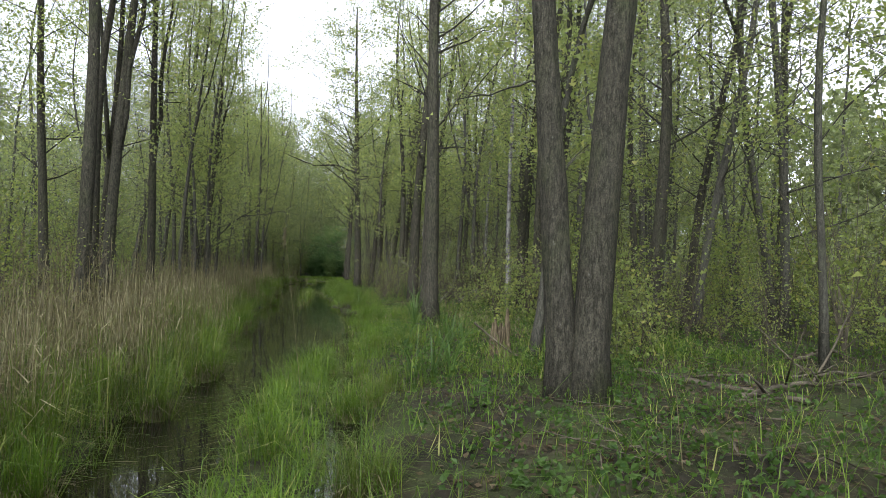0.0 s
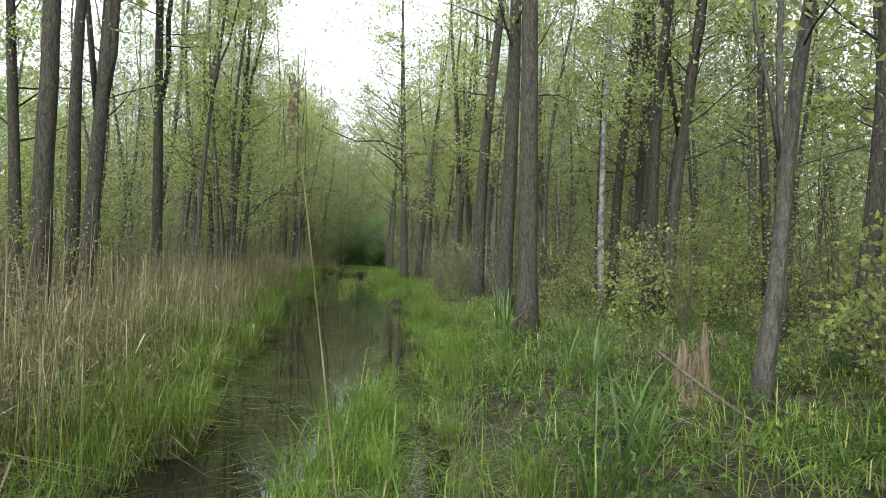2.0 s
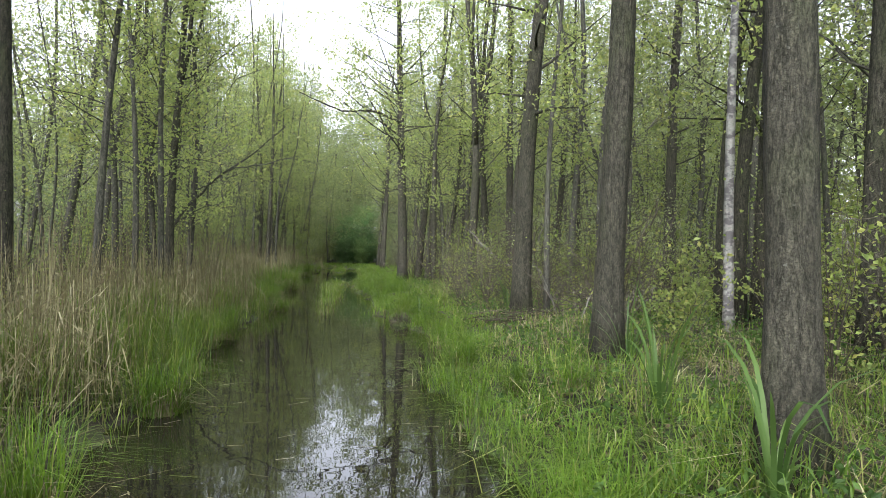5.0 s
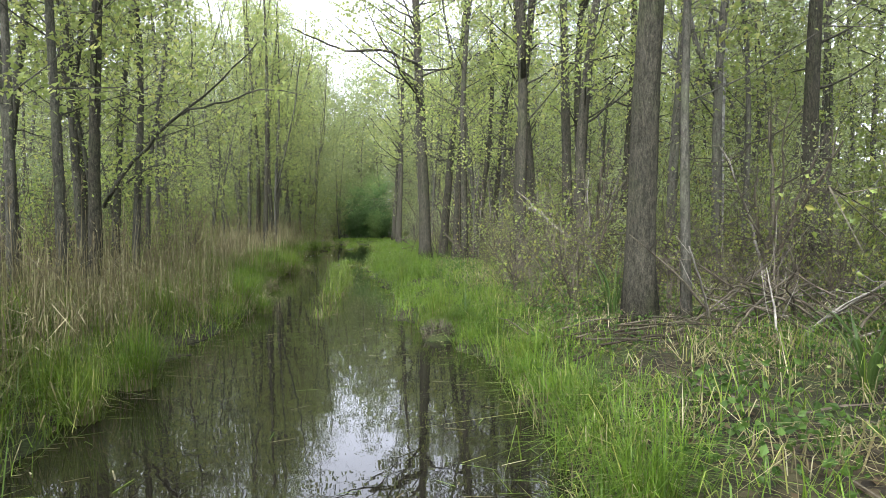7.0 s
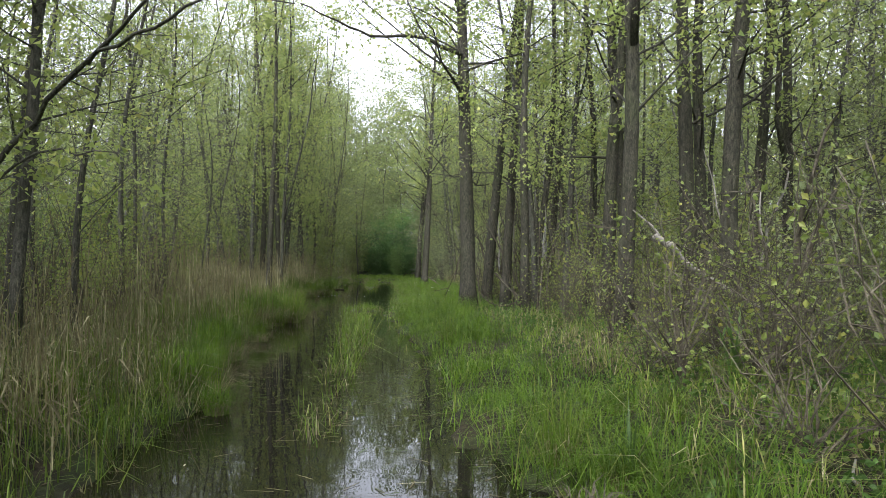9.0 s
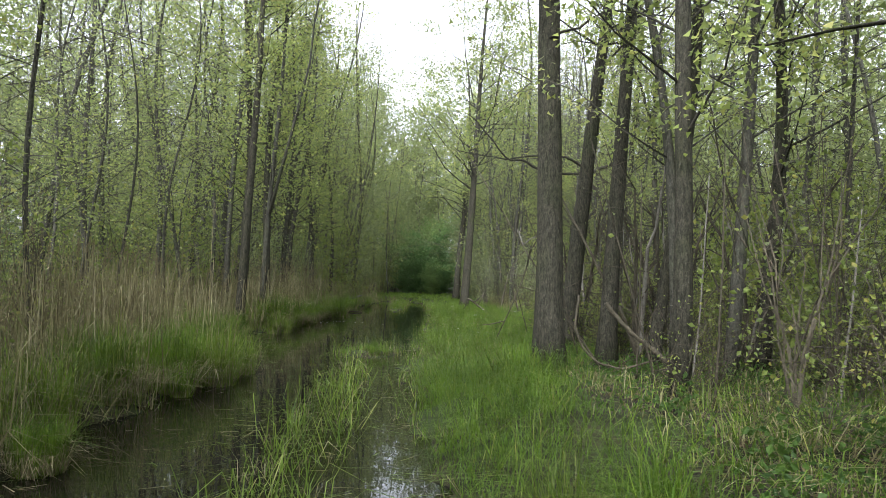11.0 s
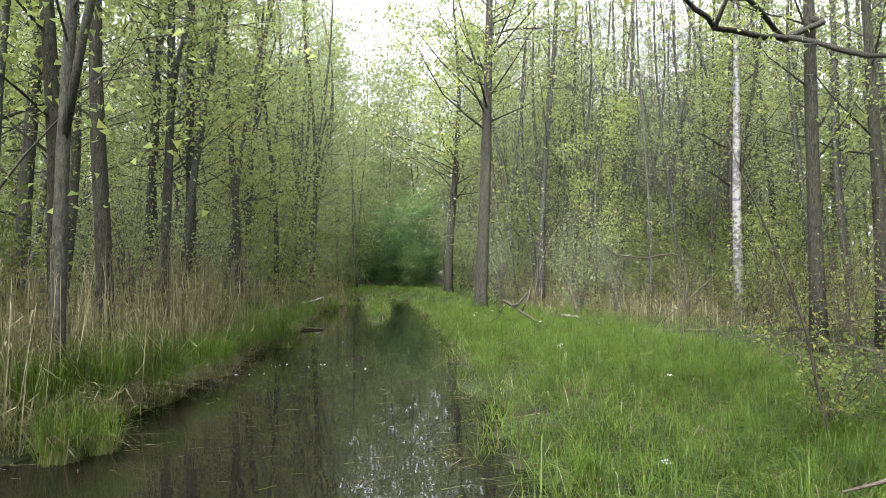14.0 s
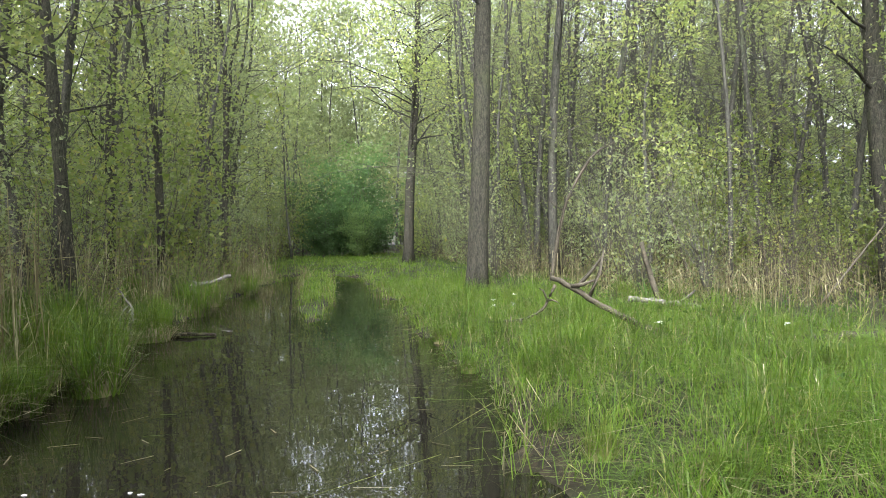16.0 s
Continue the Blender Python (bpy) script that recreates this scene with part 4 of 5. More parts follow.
def reed_bed(seed, n, x0, x1, y0, y1, keep, tall, thick=0.0055, plumed=0.45):
    """Dry reed stalks with hanging leaves, and plumes on the tallest."""
    r = np.random.default_rng(seed)
    root = scatter(r, n, x0, x1, y0, y1, keep)
    n = len(root)
    h = tall * r.uniform(0.25, 1.0, n) * (0.85 + 0.3 * fractal(root[:, 0], root[:, 1], 1.3, 3.0)) + (r.uniform(0, 1, n) < 0.1) * r.uniform(0.1, 0.7, n)
    th = r.uniform(0, 6.28, n)
    lean = np.abs(r.normal(0, 0.24, n)) + (r.uniform(0, 1, n) < 0.2) * r.uniform(0.3, 1.3, n)
    d = np.stack([np.cos(th) * np.sin(lean), np.sin(th) * np.sin(lean), np.cos(lean)], -1)
    s = np.stack([-np.sin(th), np.cos(th), 0 * th], -1) * thick
    tip = root + d * h[:, None]
    v = np.stack([root - s, root + s, tip + s * 0.5, tip - s * 0.5], 1).reshape(-1, 3)
    q = np.arange(4 * n).reshape(n, 4)
    # leaves
    m = n * 2
    k = r.integers(0, n, m)
    f = r.uniform(0.2, 0.9, m)[:, None]
    a = root[k] + d[k] * h[k][:, None] * f
    lt = r.uniform(0, 6.28, m)
    ld = np.stack([np.cos(lt), np.sin(lt), r.uniform(-0.9, 0.5, m)], -1) * r.uniform(0.15, 0.4, m)[:, None]
    ls = np.stack([-np.sin(lt), np.cos(lt), 0 * lt], -1) * 0.008
    lv = np.stack([a - ls, a + ls, a + ld], 1).reshape(-1, 3)
    lt3 = np.arange(3 * m).reshape(m, 3) + len(v)
    # plumes
    big = np.where((h > tall * 0.85) & (r.uniform(0, 1, n) < plumed))[0]
    if len(big) == 0:
        big = np.array([0])
    p0 = np.repeat(tip[big], 18, 0)
    pd = np.repeat(d[big], 18, 0) * 0.07 + r.normal(0, 0.02, (len(p0), 3)) + (0.02, 0, -0.015)
    off = r.uniform(-0.14, 0.08, (len(p0), 1)) * np.repeat(d[big], 18, 0)
    ps = np.cross(pd, r.normal(size=pd.shape))
    ps *= 0.0045 / (np.linalg.norm(ps, axis=1)[:, None] + 1e-9)
    pv = np.stack([p0 + off, p0 + off + pd * 0.6 + ps, p0 + off + pd, p0 + off + pd * 0.6 - ps], 1).reshape(-1, 3)
    pq = np.arange(len(pv)).reshape(-1, 4) + len(v) + len(lv)
    return mesh_of("reeds", np.vstack([v, lv, pv]), [q, lt3, pq], [STRAW, PLUME], (0, 0, 1))


def edge_left(x, y):
    return np.interp(y, LEFT_Y, LEFT_X) - x


def keep_reed(x, y):
    e = edge_left(x, y)
    dense = np.interp(y, [-6, 24, 30, 34, 42, 45, 50, 57, 60, 80], [1, 1, 1.0, 0.8, 0.5, 0.8, 1.5, 1.1, 0.25, 0.25])
    clump = np.clip(0.5 + 0.75 * fractal(x, y, 1.1, 7.0), 0.06, 1)
    return np.clip((e - np.interp(y, [38, 44, 58, 62], [0.7, 0.1, 0.1, 0.6])) / 0.9, 0, 1) * np.clip((6.0 - e) / 2.0, 0.05, 1) * dense * clump


tagged(new("reeds", reed_bed(401, 52000, -13, -2.2, 1, 80, keep_reed, 1.75)), "tall dry straw-coloured reeds with brown plumes on the bank", "reeds", kind="stuff")
tagged(new("reeds", reed_bed(402, 19000, 1.8, 15, 58, 86, lambda x, y: np.clip((x - np.interp(y, [58, 63, 66, 86], [4.6, 2.6, 1.6, 1.2])) / 1.2, 0, 1) * (0.55 + 0.45 * fractal(x, y, 0.7, 3.0)), 1.0, 0.005)),
       "low dry reeds and straw under thin trees", "reeds", kind="stuff")
tagged(new("reeds", reed_bed(403, 9000, 1.2, 9, 2, 48, lambda x, y: np.where(y < 12, 0.08, 0.3) * np.clip((x - 1.6) / 2, 0, 1) * np.clip(0.3 + 0.8 * fractal(x, y, 0.9, 1.0), 0, 1), 0.7, 0.004, 0.0)),
       "scattered dry stalks in the wood's undergrowth", "dry stalks", kind="stuff")


def shore(x, y):
    """Metres behind the true water's edge, on the reedy side only."""
    mid = (np.interp(y, LEFT_Y, LEFT_X) + np.interp(y, RIGHT_Y, RIGHT_X)) / 2
    e = edge_left(x, y)
    return np.where((x < mid - 0.3) & (e < 1.5), np.minimum(-wet(x, y), 1.5), e)


def keep_shore(x, y):
    e = shore(x, y)
    return np.interp(y, [41, 45, 56.5, 59, 76], [0.15, 1, 1, 0.12, 0.12]) * np.clip((e + 0.15) / 0.5, 0, 1) * np.clip((3.6 - e) / 2.0, 0, 1) * np.clip(0.55 + 0.9 * fractal(x, y, 1.4, 21.0), 0.1, 1)


tagged(new("reeds", reed_bed(404, 76000, -9.5, -3.6, 36, 76, keep_shore, 1.9, 0.0065)), "tangled broken dry reeds leaning over the pool's edge", "reeds", kind="stuff")


def keep_broken(x, y):
    e = shore(x, y)
    return np.interp(y, [14, 24, 30], [0.6, 0.8, 0.5]) * np.clip((e - 0.1) / 0.5, 0, 1) * np.clip((3.0 - e) / 1.5, 0, 1) * np.clip(0.35 + 1.0 * fractal(x, y, 1.0, 31.0), 0, 1)


tagged(new("reeds", reed_bed(405, 46000, -5.5, -1.6, 2, 34, keep_broken, 1.3, 0.0048, 0.1)), "broken dry reeds tangled in green sedge", "reeds", kind="stuff")


def turf(seed, n, x0, x1, y0, y1, keep, height, width, bend, mat, floor=-0.12):
    r = np.random.default_rng(seed)
    root = scatter(r, n, x0, x1, y0, y1, keep)
    root = root[root[:, 2] > floor]
    tall = height * np.clip(0.72 + 0.5 * fractal(root[:, 0], root[:, 1], 1.9, 4.0) + 0.55 * fractal(root[:, 0], root[:, 1], 5.0, 1.0), 0.22, 1.9)
    v, q, t = blades(r, root, tall, width, bend)
    return mesh_of("grass", v, [q, t], [mat])


def keep_bank(x, y):
    """Lush grass on the bank towards the wood, wide beside the long pool."""
    e = x - np.interp(y, RIGHT_Y, RIGHT_X)
    wide = np.interp(y, [-6, 16, 22, 40, 46, 60, 66, 76, 90], [1.6, 1.4, 1.1, 1.9, 4.2, 5.2, 2.6, 3.0, 4.0])
    patch = np.clip(0.7 + 0.5 * fractal(x, y, 1.4, 9.0) + 0.4 * fractal(x, y, 4.6, 2.0), 0.08, 1)
    return np.clip((e + 0.1) / 0.25, 0, 1) * np.clip((wide - e) / 0.8, 0.06, 1) * patch * (wet(x, y) < 0.05) * np.where(y > 33, np.clip(0.7 + 0.7 * fractal(x, y, 0.75, 17.0), 0.3, 1), 1)


def keep_sedge(x, y):
    e = shore(x, y)
    return np.interp(y, [36, 44, 58, 62, 80], [1, 0.4, 0.25, 0.2, 0.25]) * np.clip((e + 0.2) / 0.25, 0, 1) * np.clip((2.4 - e) / 1.2, 0.05, 1) * np.clip(np.where(y > 44, 0.3, 0.55) + 0.9 * fractal(x, y, 1.2, 6.0) + 0.6 * fractal(x, y, 4.0, 2.0), 0.03, 1) * np.where((y > 59.5) & (y < 63.5) & (x > -6.6), 0.2, 1)


def keep_middle(x, y):
    lo, hi = np.interp(y, LEFT_Y, LEFT_X), np.interp(y, RIGHT_Y, RIGHT_X)
    inside = (x > lo) & (x < np.maximum(hi, np.where(y < 13, 0.2, hi)))
    w = wet(x, y)
    return np.where(inside, np.clip((0.12 - w) / 0.15, 0, 1), 0) * np.interp(y, [14, 26, 28, 43, 45, 60, 64], [0.9, 0.9, 0.5, 0.5, 0.7, 0.7, 0.45])


tagged(new("grass", turf(411, 170000, -1.2, 4.5, 2, 34, keep_bank, 0.42, 0.0034, 1.25, GRASS)), "fresh green marsh grass on the bank", "grass", kind="stuff")
tagged(new("grass", turf(412, 300000, -2.2, 5.5, 34, 70, keep_bank, 0.5, 0.0028, 1.35, GRASS)), "fresh bright green meadow grass along the pool", "grass", kind="stuff")
tagged(new("grass", turf(413, 60000, -9, 5, 66, 96, lambda x, y: np.clip(1 - np.abs(x + 3) / 6, 0, 1) * (wet(x, y) < 0.02), 0.24, 0.007, 0.9, GRASS)), "green grass closing over the track's end", "grass", kind="stuff")
tagged(new("grass", turf(414, 130000, -7.5, -0.8, 2, 44, keep_sedge, 0.8, 0.0036, 0.65, SEDGE)), "tall green sedge along the flooded track", "sedge", kind="stuff")
tagged(new("grass", turf(415, 66000, -9.5, -3.5, 44, 80, keep_sedge, 0.78, 0.0042, 0.7, SEDGE)), "tall green sedge along the pool", "sedge", kind="stuff")
tagged(new("grass", turf(416, 70000, -5.5, 1.2, 2, 80, keep_middle, 0.3, 0.004, 0.8, GRASS)), "sparse green grass between the wheel tracks", "grass", kind="stuff")
tagged(new("grass", turf(417, 36000, 5, 16, 2, 75, lambda x, y: 0.25 + 0.6 * np.clip(fractal(x, y, 0.9, 8.0), 0, 1), 0.34, 0.007, 0.9, SEDGE)), "thin grass on the wood's floor", "grass", kind="stuff")
tagged(new("grass", turf(419, 70000, 1.0, 6.5, 2, 40, lambda x, y: np.clip((x - 0.8) / 0.8, 0, 1) * np.clip(0.45 + 0.8 * fractal(x, y, 0.9, 8.0), 0.06, 1) * np.where((y < 8.5) & (x > 1.5), 0.08, np.where((y < 15) & (x > 1.2), 0.65, np.where((y > 20) & (y < 27.5) & (x > 1.1), 0.25, 0.7))), 0.42, 0.0045, 1.1, SEDGE)), "uneven wild grass and stalks on the wood's edge", "grass", kind="stuff")
def keep_overhang(x, y):
    w = wet(x, y)
    return np.exp(-((w + 0.03) / 0.16) ** 2) * np.clip(0.45 + 0.9 * fractal(x, y, 2.1, 19.0), 0.04, 1) * np.where(x > -1.2, 0.5, np.interp(y, [38, 44, 56, 60], [0.9, 0.4, 0.4, 0.25]))


def keep_emergent(x, y):
    """Single blades that stand in the shallows."""
    w = wet(x, y)
    return np.clip(w / 0.05, 0, 1) * np.exp(-w / 0.3) * np.clip(fractal(x, y, 1.7, 23.0), 0, 1) * np.interp(y, [26, 30, 47, 49], [0.6, 0.3, 0.3, 0.6])


tagged(new("grass", turf(423, 90000, -7, 1.4, 3, 76, keep_overhang, 0.62, 0.0045, 1.25, SEDGE, -0.3)), "long sedge leaves drooping over the water's edge", "sedge", kind="stuff")
tagged(new("grass", turf(424, 30000, -6.5, 1.2, 3, 76, keep_emergent, 0.42, 0.0036, 0.5, GRASS, -0.4)), "single green blades standing in shallow water", "grass", kind="stuff")


def keep_upright(x, y):
    e = shore(x, y)
    return np.clip((e + 0.15) / 0.2, 0, 1) * np.clip((1.6 - e) / 0.8, 0, 1) * np.clip(0.1 + 1.1 * fractal(x, y, 1.5, 41.0) + 0.5 * fractal(x, y, 4.2, 3.0), 0, 1)


tagged(new("grass", turf(426, 60000, -8, -1.0, 4, 66, keep_upright, 0.95, 0.0048, 0.32, SEDGE, -0.2)), "tall upright sedge in loose tufts along the reedy bank", "sedge", kind="stuff")


def keep_thatch(x, y):
    e = shore(x, y)
    return np.clip((e + 0.1) / 0.2, 0, 1) * np.clip((2.6 - e) / 1.5, 0, 1) * np.clip(0.45 + 0.8 * fractal(x, y, 1.6, 27.0), 0.05, 1)


tagged(new("grass", turf(425, 90000, -9, -2.4, 30, 76, keep_thatch, 0.62, 0.0045, 1.1, STRAW)), "matted brown straw and dead sedge along the pool's bank", "dead grass", kind="stuff")


def keep_fringe(x, y):
    w = wet(x, y)
    return np.clip(1 - np.abs(w + 0.02) / 0.2, 0, 1) * np.clip(0.35 + 0.9 * fractal(x, y, 1.6, 13.0), 0, 1)


tagged(new("grass", turf(420, 90000, -6.5, 1.4, 2, 78, keep_fringe, 0.3, 0.004, 1.2, STRAW)), "pale dead stalks fringing the water's edge", "dead grass", kind="stuff")
tagged(new("grass", turf(422, 26000, 0.9, 6, 14, 42, lambda x, y: np.clip((x - 0.9) / 0.8, 0, 1) * np.clip(0.4 + 0.9 * fractal(x, y, 1.2, 15.0), 0.05, 1), 0.3, 0.0045, 1.7, STRAW)), "flattened brown straw on the wood's edge", "dead grass", kind="stuff")
tagged(new("grass", turf(421, 30000, -1.5, 5, 42, 70, keep_bank, 0.36, 0.0035, 1.5, STRAW)), "old straw lying among the meadow grass", "dead grass", kind="stuff")
tagged(new("grass", turf(418, 24000, -17, -6, 2, 80, lambda x, y: 0.5 + 0 * x, 0.45, 0.009, 0.7, SEDGE)), "thin grass under the trees behind the reeds", "grass", kind="stuff")


def floating_straw():
    r = np.random.default_rng(421)
    n = 26000
    x, y = r.uniform(-6, 1.2, n), r.uniform(3, 78, n)
    w = wet(x, y)
    ok = (w > 0.0) & (r.uniform(0, 1, n) < np.exp(-w / 0.22) * 0.5 + np.interp(y, [24, 28, 44, 48, 56, 60], [0.03, 0.13, 0.13, 0.08, 0.06, 0.04]))
    x, y = x[ok], y[ok]
    n = len(x)
    th, ln = r.normal(0, 0.6, n), r.uniform(0.02, 0.24, n)
    d = np.stack([np.cos(th), np.sin(th), 0 * th], -1) * ln[:, None]
    s = np.stack([-np.sin(th), np.cos(th), 0 * th], -1) * 0.005
    c = np.column_stack([x, y, np.full(n, 0.004)])
    lift = np.array([[0, 0, 0.006]])
    v = np.stack([c - d / 2 - s, c + d / 2 - s + lift, c + d / 2 + s + lift, c - d / 2 + s], 1).reshape(-1, 3)
    f = np.arange(4 * n).reshape(n, 4)
    return mesh_of("floating_straw", v, [f[::3], f[1::3], f[2::3]], [SEDGE, STRAW], (0, 1, 1))


tagged(new("floating_straw", floating_straw()), "bits of straw and grass floating on the water", "straw", kind="stuff")


def tussock_mesh(seed, n, h, mat, wide=0.16, bend=0.75):
    r = np.random.default_rng(seed)
    a, d = r.uniform(0, 6.28, n), wide * np.sqrt(r.uniform(0, 1, n))
    root = np.column_stack([np.cos(a) * d, np.sin(a) * d, np.zeros(n) - 0.04])
    v, q, t = blades(r, root, h, 0.0032, bend)
    m = 80
    a = r.uniform(0, 6.28, m)
    old = np.column_stack([np.cos(a) * wide * 0.8, np.sin(a) * wide * 0.8, r.uniform(-0.04, 0.1, m)])
    ov, oq, ot = blades(r, old, h * 0.4, 0.004, 1.2)
    return mesh_of("tussock", np.vstack([v, ov]), [q, t, oq + len(v), ot + len(v)], [mat, STRAW], (0, 0, 1, 1))


TUSSOCKS = [tussock_mesh(430 + k, 230, 0.55 + 0.08 * k, SEDGE if k % 2 else GRASS) for k in range(4)]


def root_crown():
    u, w = np.meshgrid(np.linspace(0, 1, 5), np.arange(12) * 2 * np.pi / 12)
    rad = 0.15 * (1 + 0.12 * np.sin(3 * w))
    v = np.stack([rad * (1 - 0.45 * u) * np.cos(w), rad * (1 - 0.45 * u) * np.sin(w), -0.12 + 0.2 * u], -1).reshape(-1, 3)
    a, b = np.meshgrid(np.arange(12), np.arange(4), indexing="ij")
    q = np.stack([a * 5 + b, ((a + 1) % 12) * 5 + b, ((a + 1) % 12) * 5 + b + 1, a * 5 + b + 1], -1).reshape(-1, 4)
    return mesh_of("root_crown", v, [q, (np.arange(12) * 5 + 4)[None]], [STRAW])


ROOT_CROWN = root_crown()


def bank_x(y):
    """Where the water begins on the reedy side."""
    xs = np.interp(y, LEFT_Y, LEFT_X) + np.linspace(-1.6, 1.6, 81)
    return float(xs[np.argmax(wet(xs, np.full(81, y)) > 0)])


def tussock(k, x, y, size, label="dense green sedge tussock at the water's edge"):
    z = max(float(land(x, y)), 0.0)
    ob = thing("sedge_tussock", x, y, z, label, "sedge tussock", "sedge tussocks", turn=37 * k + 90 * x, size=size)
    part("root_crown", ROOT_CROWN, ob, "brown matted root crown")
    tagged(part("leaf_tuft", TUSSOCKS[k], ob), kind="stuff")
    return ob


rng = np.random.default_rng(44)
for k in range(60):
    y = rng.uniform(5, 72)
    x = bank_x(y) - rng.uniform(-0.3, 0.5)
    tussock(k % 4, x, y, rng.uniform(0.7, 1.3))
for k in range(34):
    y = rng.uniform(5, 72)
    x = np.interp(y, RIGHT_Y, RIGHT_X) + rng.uniform(0.1, 1.6)
    tussock(k % 4, x, y, rng.uniform(0.5, 0.9))
for k in range(34):
    y = rng.uniform(40, 60)
    tussock(k % 4, bank_x(y) - rng.uniform(-0.5, 0.4), y, rng.uniform(0.8, 1.5))
for k in range(40):
    y = rng.uniform(44, 68)
    tussock(k % 4, np.interp(y, RIGHT_Y, RIGHT_X) + rng.uniform(0.05, 4.5), y, rng.uniform(0.35, 0.7), "low grass tuft in the wet meadow")
for k in range(9):
    tussock(2 * (k % 2), -1.98 + rng.normal(0, 0.26), 45.6 + rng.normal(0, 0.45), rng.uniform(0.28, 0.5), "green grass tuft on a tiny islet in the pool")
for k in range(6):
    tussock(k % 4, -6.6 + rng.normal(0, 0.4), 64.5 + 1.2 * k, 1.1)


def clump_mesh(seed):
    r = np.random.default_rng(seed)
    n = 620
    a, d = r.uniform(0, 6.28, n), 0.3 * np.sqrt(r.uniform(0, 1, n))
    root = np.column_stack([np.cos(a) * d, np.sin(a) * d, np.zeros(n) - 0.03])
    v, q, t = blades(r, root, 0.82, 0.003, 0.4)
    a, m = r.uniform(0, 6.28, 300), 300
    old = np.column_stack([np.cos(a) * 0.3, np.sin(a) * 0.3, r.uniform(-0.05, 0.14, m)])
    ov, oq, ot = blades(r, old, 0.36, 0.0042, 1.7)
    return mesh_of("sedge_clump", np.vstack([v, ov]), [q, t, oq + len(v), ot + len(v)], [GRASS, STRAW], (0, 0, 1, 1))


CLUMPS = [clump_mesh(445), clump_mesh(446)]


def clump(k, x, y, size):
    ob = thing("sedge_clump", x, y, max(float(land(x, y)), 0.0), "tall round clump of upright green sedge on a brown base", "sedge clump", "sedge clumps", turn=73 * k, size=size)
    part("root_crown", ROOT_CROWN, ob, "brown matted root crown").scale = (1.8, 1.8, 1.2)
    tagged(part("leaf_tuft", CLUMPS[k % 2], ob), kind="stuff")


CLUMP_SPOTS = ((-5.35, 51.2, 1.3), (-5.15, 52.5, 1.15), (-5.7, 50.6, 1.1), (-5.9, 53.0, 1.35), (-5.6, 53.6, 1.1), (-5.6, 57.3, 1.05), (-6.0, 61.2, 0.9), (-6.3, 70.3, 0.9), (-6.2, 60.2, 1.2), (-6.5, 68.8, 0.75), (-5.9, 58.7, 1.1), (-6.4, 65.3, 0.9), (-6.2, 51.3, 1.0))
rng = np.random.default_rng(48)
for k, (x, y, size) in enumerate(CLUMP_SPOTS):
    clump(k, x, y, size)
for k in range(34):
    y = rng.uniform(30, 62)
    clump(k, bank_x(y) - rng.uniform(-0.3, 0.7), y, rng.uniform(0.55, 1.15))


def iris_mesh(seed):
    """Sword-shaped leaves that stand up and arch over at the tip."""
    r = np.random.default_rng(seed)
    n, k = 18, 7
    u = np.linspace(0, 1, k)
    verts, quads = [], []
    for i in range(n):
        a, foot, h = r.uniform(0, 6.28), r.uniform(0, 0.09), r.uniform(0.55, 1.1)
        fall = r.uniform(0.3, 1.8)
        angle = 1.45 - fall * u ** 1.7 * 1.5
        step = h / (k - 1)
        out = foot + np.concatenate([[0], np.cumsum(np.cos(angle[:-1]) * step)])
        up = -0.03 + np.concatenate([[0], np.cumsum(np.sin(angle[:-1]) * step)])
        wide = 0.0095 * r.uniform(0.7, 1.25) * np.minimum(1, 3.2 * (1.02 - u)) ** 0.8
        d, e = np.array([math.cos(a), math.sin(a)]), np.array([-math.sin(a), math.cos(a)])
        for sgn in (-1, 1):
            verts.append(np.column_stack([d[0] * out + sgn * e[0] * wide, d[1] * out + sgn * e[1] * wide, up]))
        b = np.arange(k - 1) + 2 * i * k
        quads.append(np.stack([b, b + 1, b + k + 1, b + k], -1))
    return mesh_of("iris_leaves", np.vstack(verts), [np.vstack(quads)], [IRIS], smooth=True)


IRISES = [iris_mesh(450), iris_mesh(451)]
for k, (x, y, s) in enumerate(((1.55, 9.1, 1.0), (1.85, 9.5, 0.9), (1.3, 8.8, 0.8), (1.9, 15.1, 1.1), (2.1, 17.0, 1.1), (1.5, 12.4, 0.8), (2.15, 11.7, 0.8), (2.5, 12.5, 0.9), (2.3, 13.1, 0.75), (2.05, 12.2, 0.7), (2.7, 19.3, 1.1), (3.3, 22.2, 1.0), (2.7, 26.2, 1.0), (2.6, 29.6, 1.1), (0.9, 27.5, 0.6), (0.2, 46.0, 0.7), (2.6, 61.9, 0.7))):
    ob = new("iris_plant", IRISES[k % 2])
    ob.matrix_basis = pose(x, y, float(land(x, y)), 0, 0, 70 * k) @ Matrix.Scale(s, 4)
    tagged(ob, "clump of long sword-shaped green iris leaves", "iris", "iris clumps")


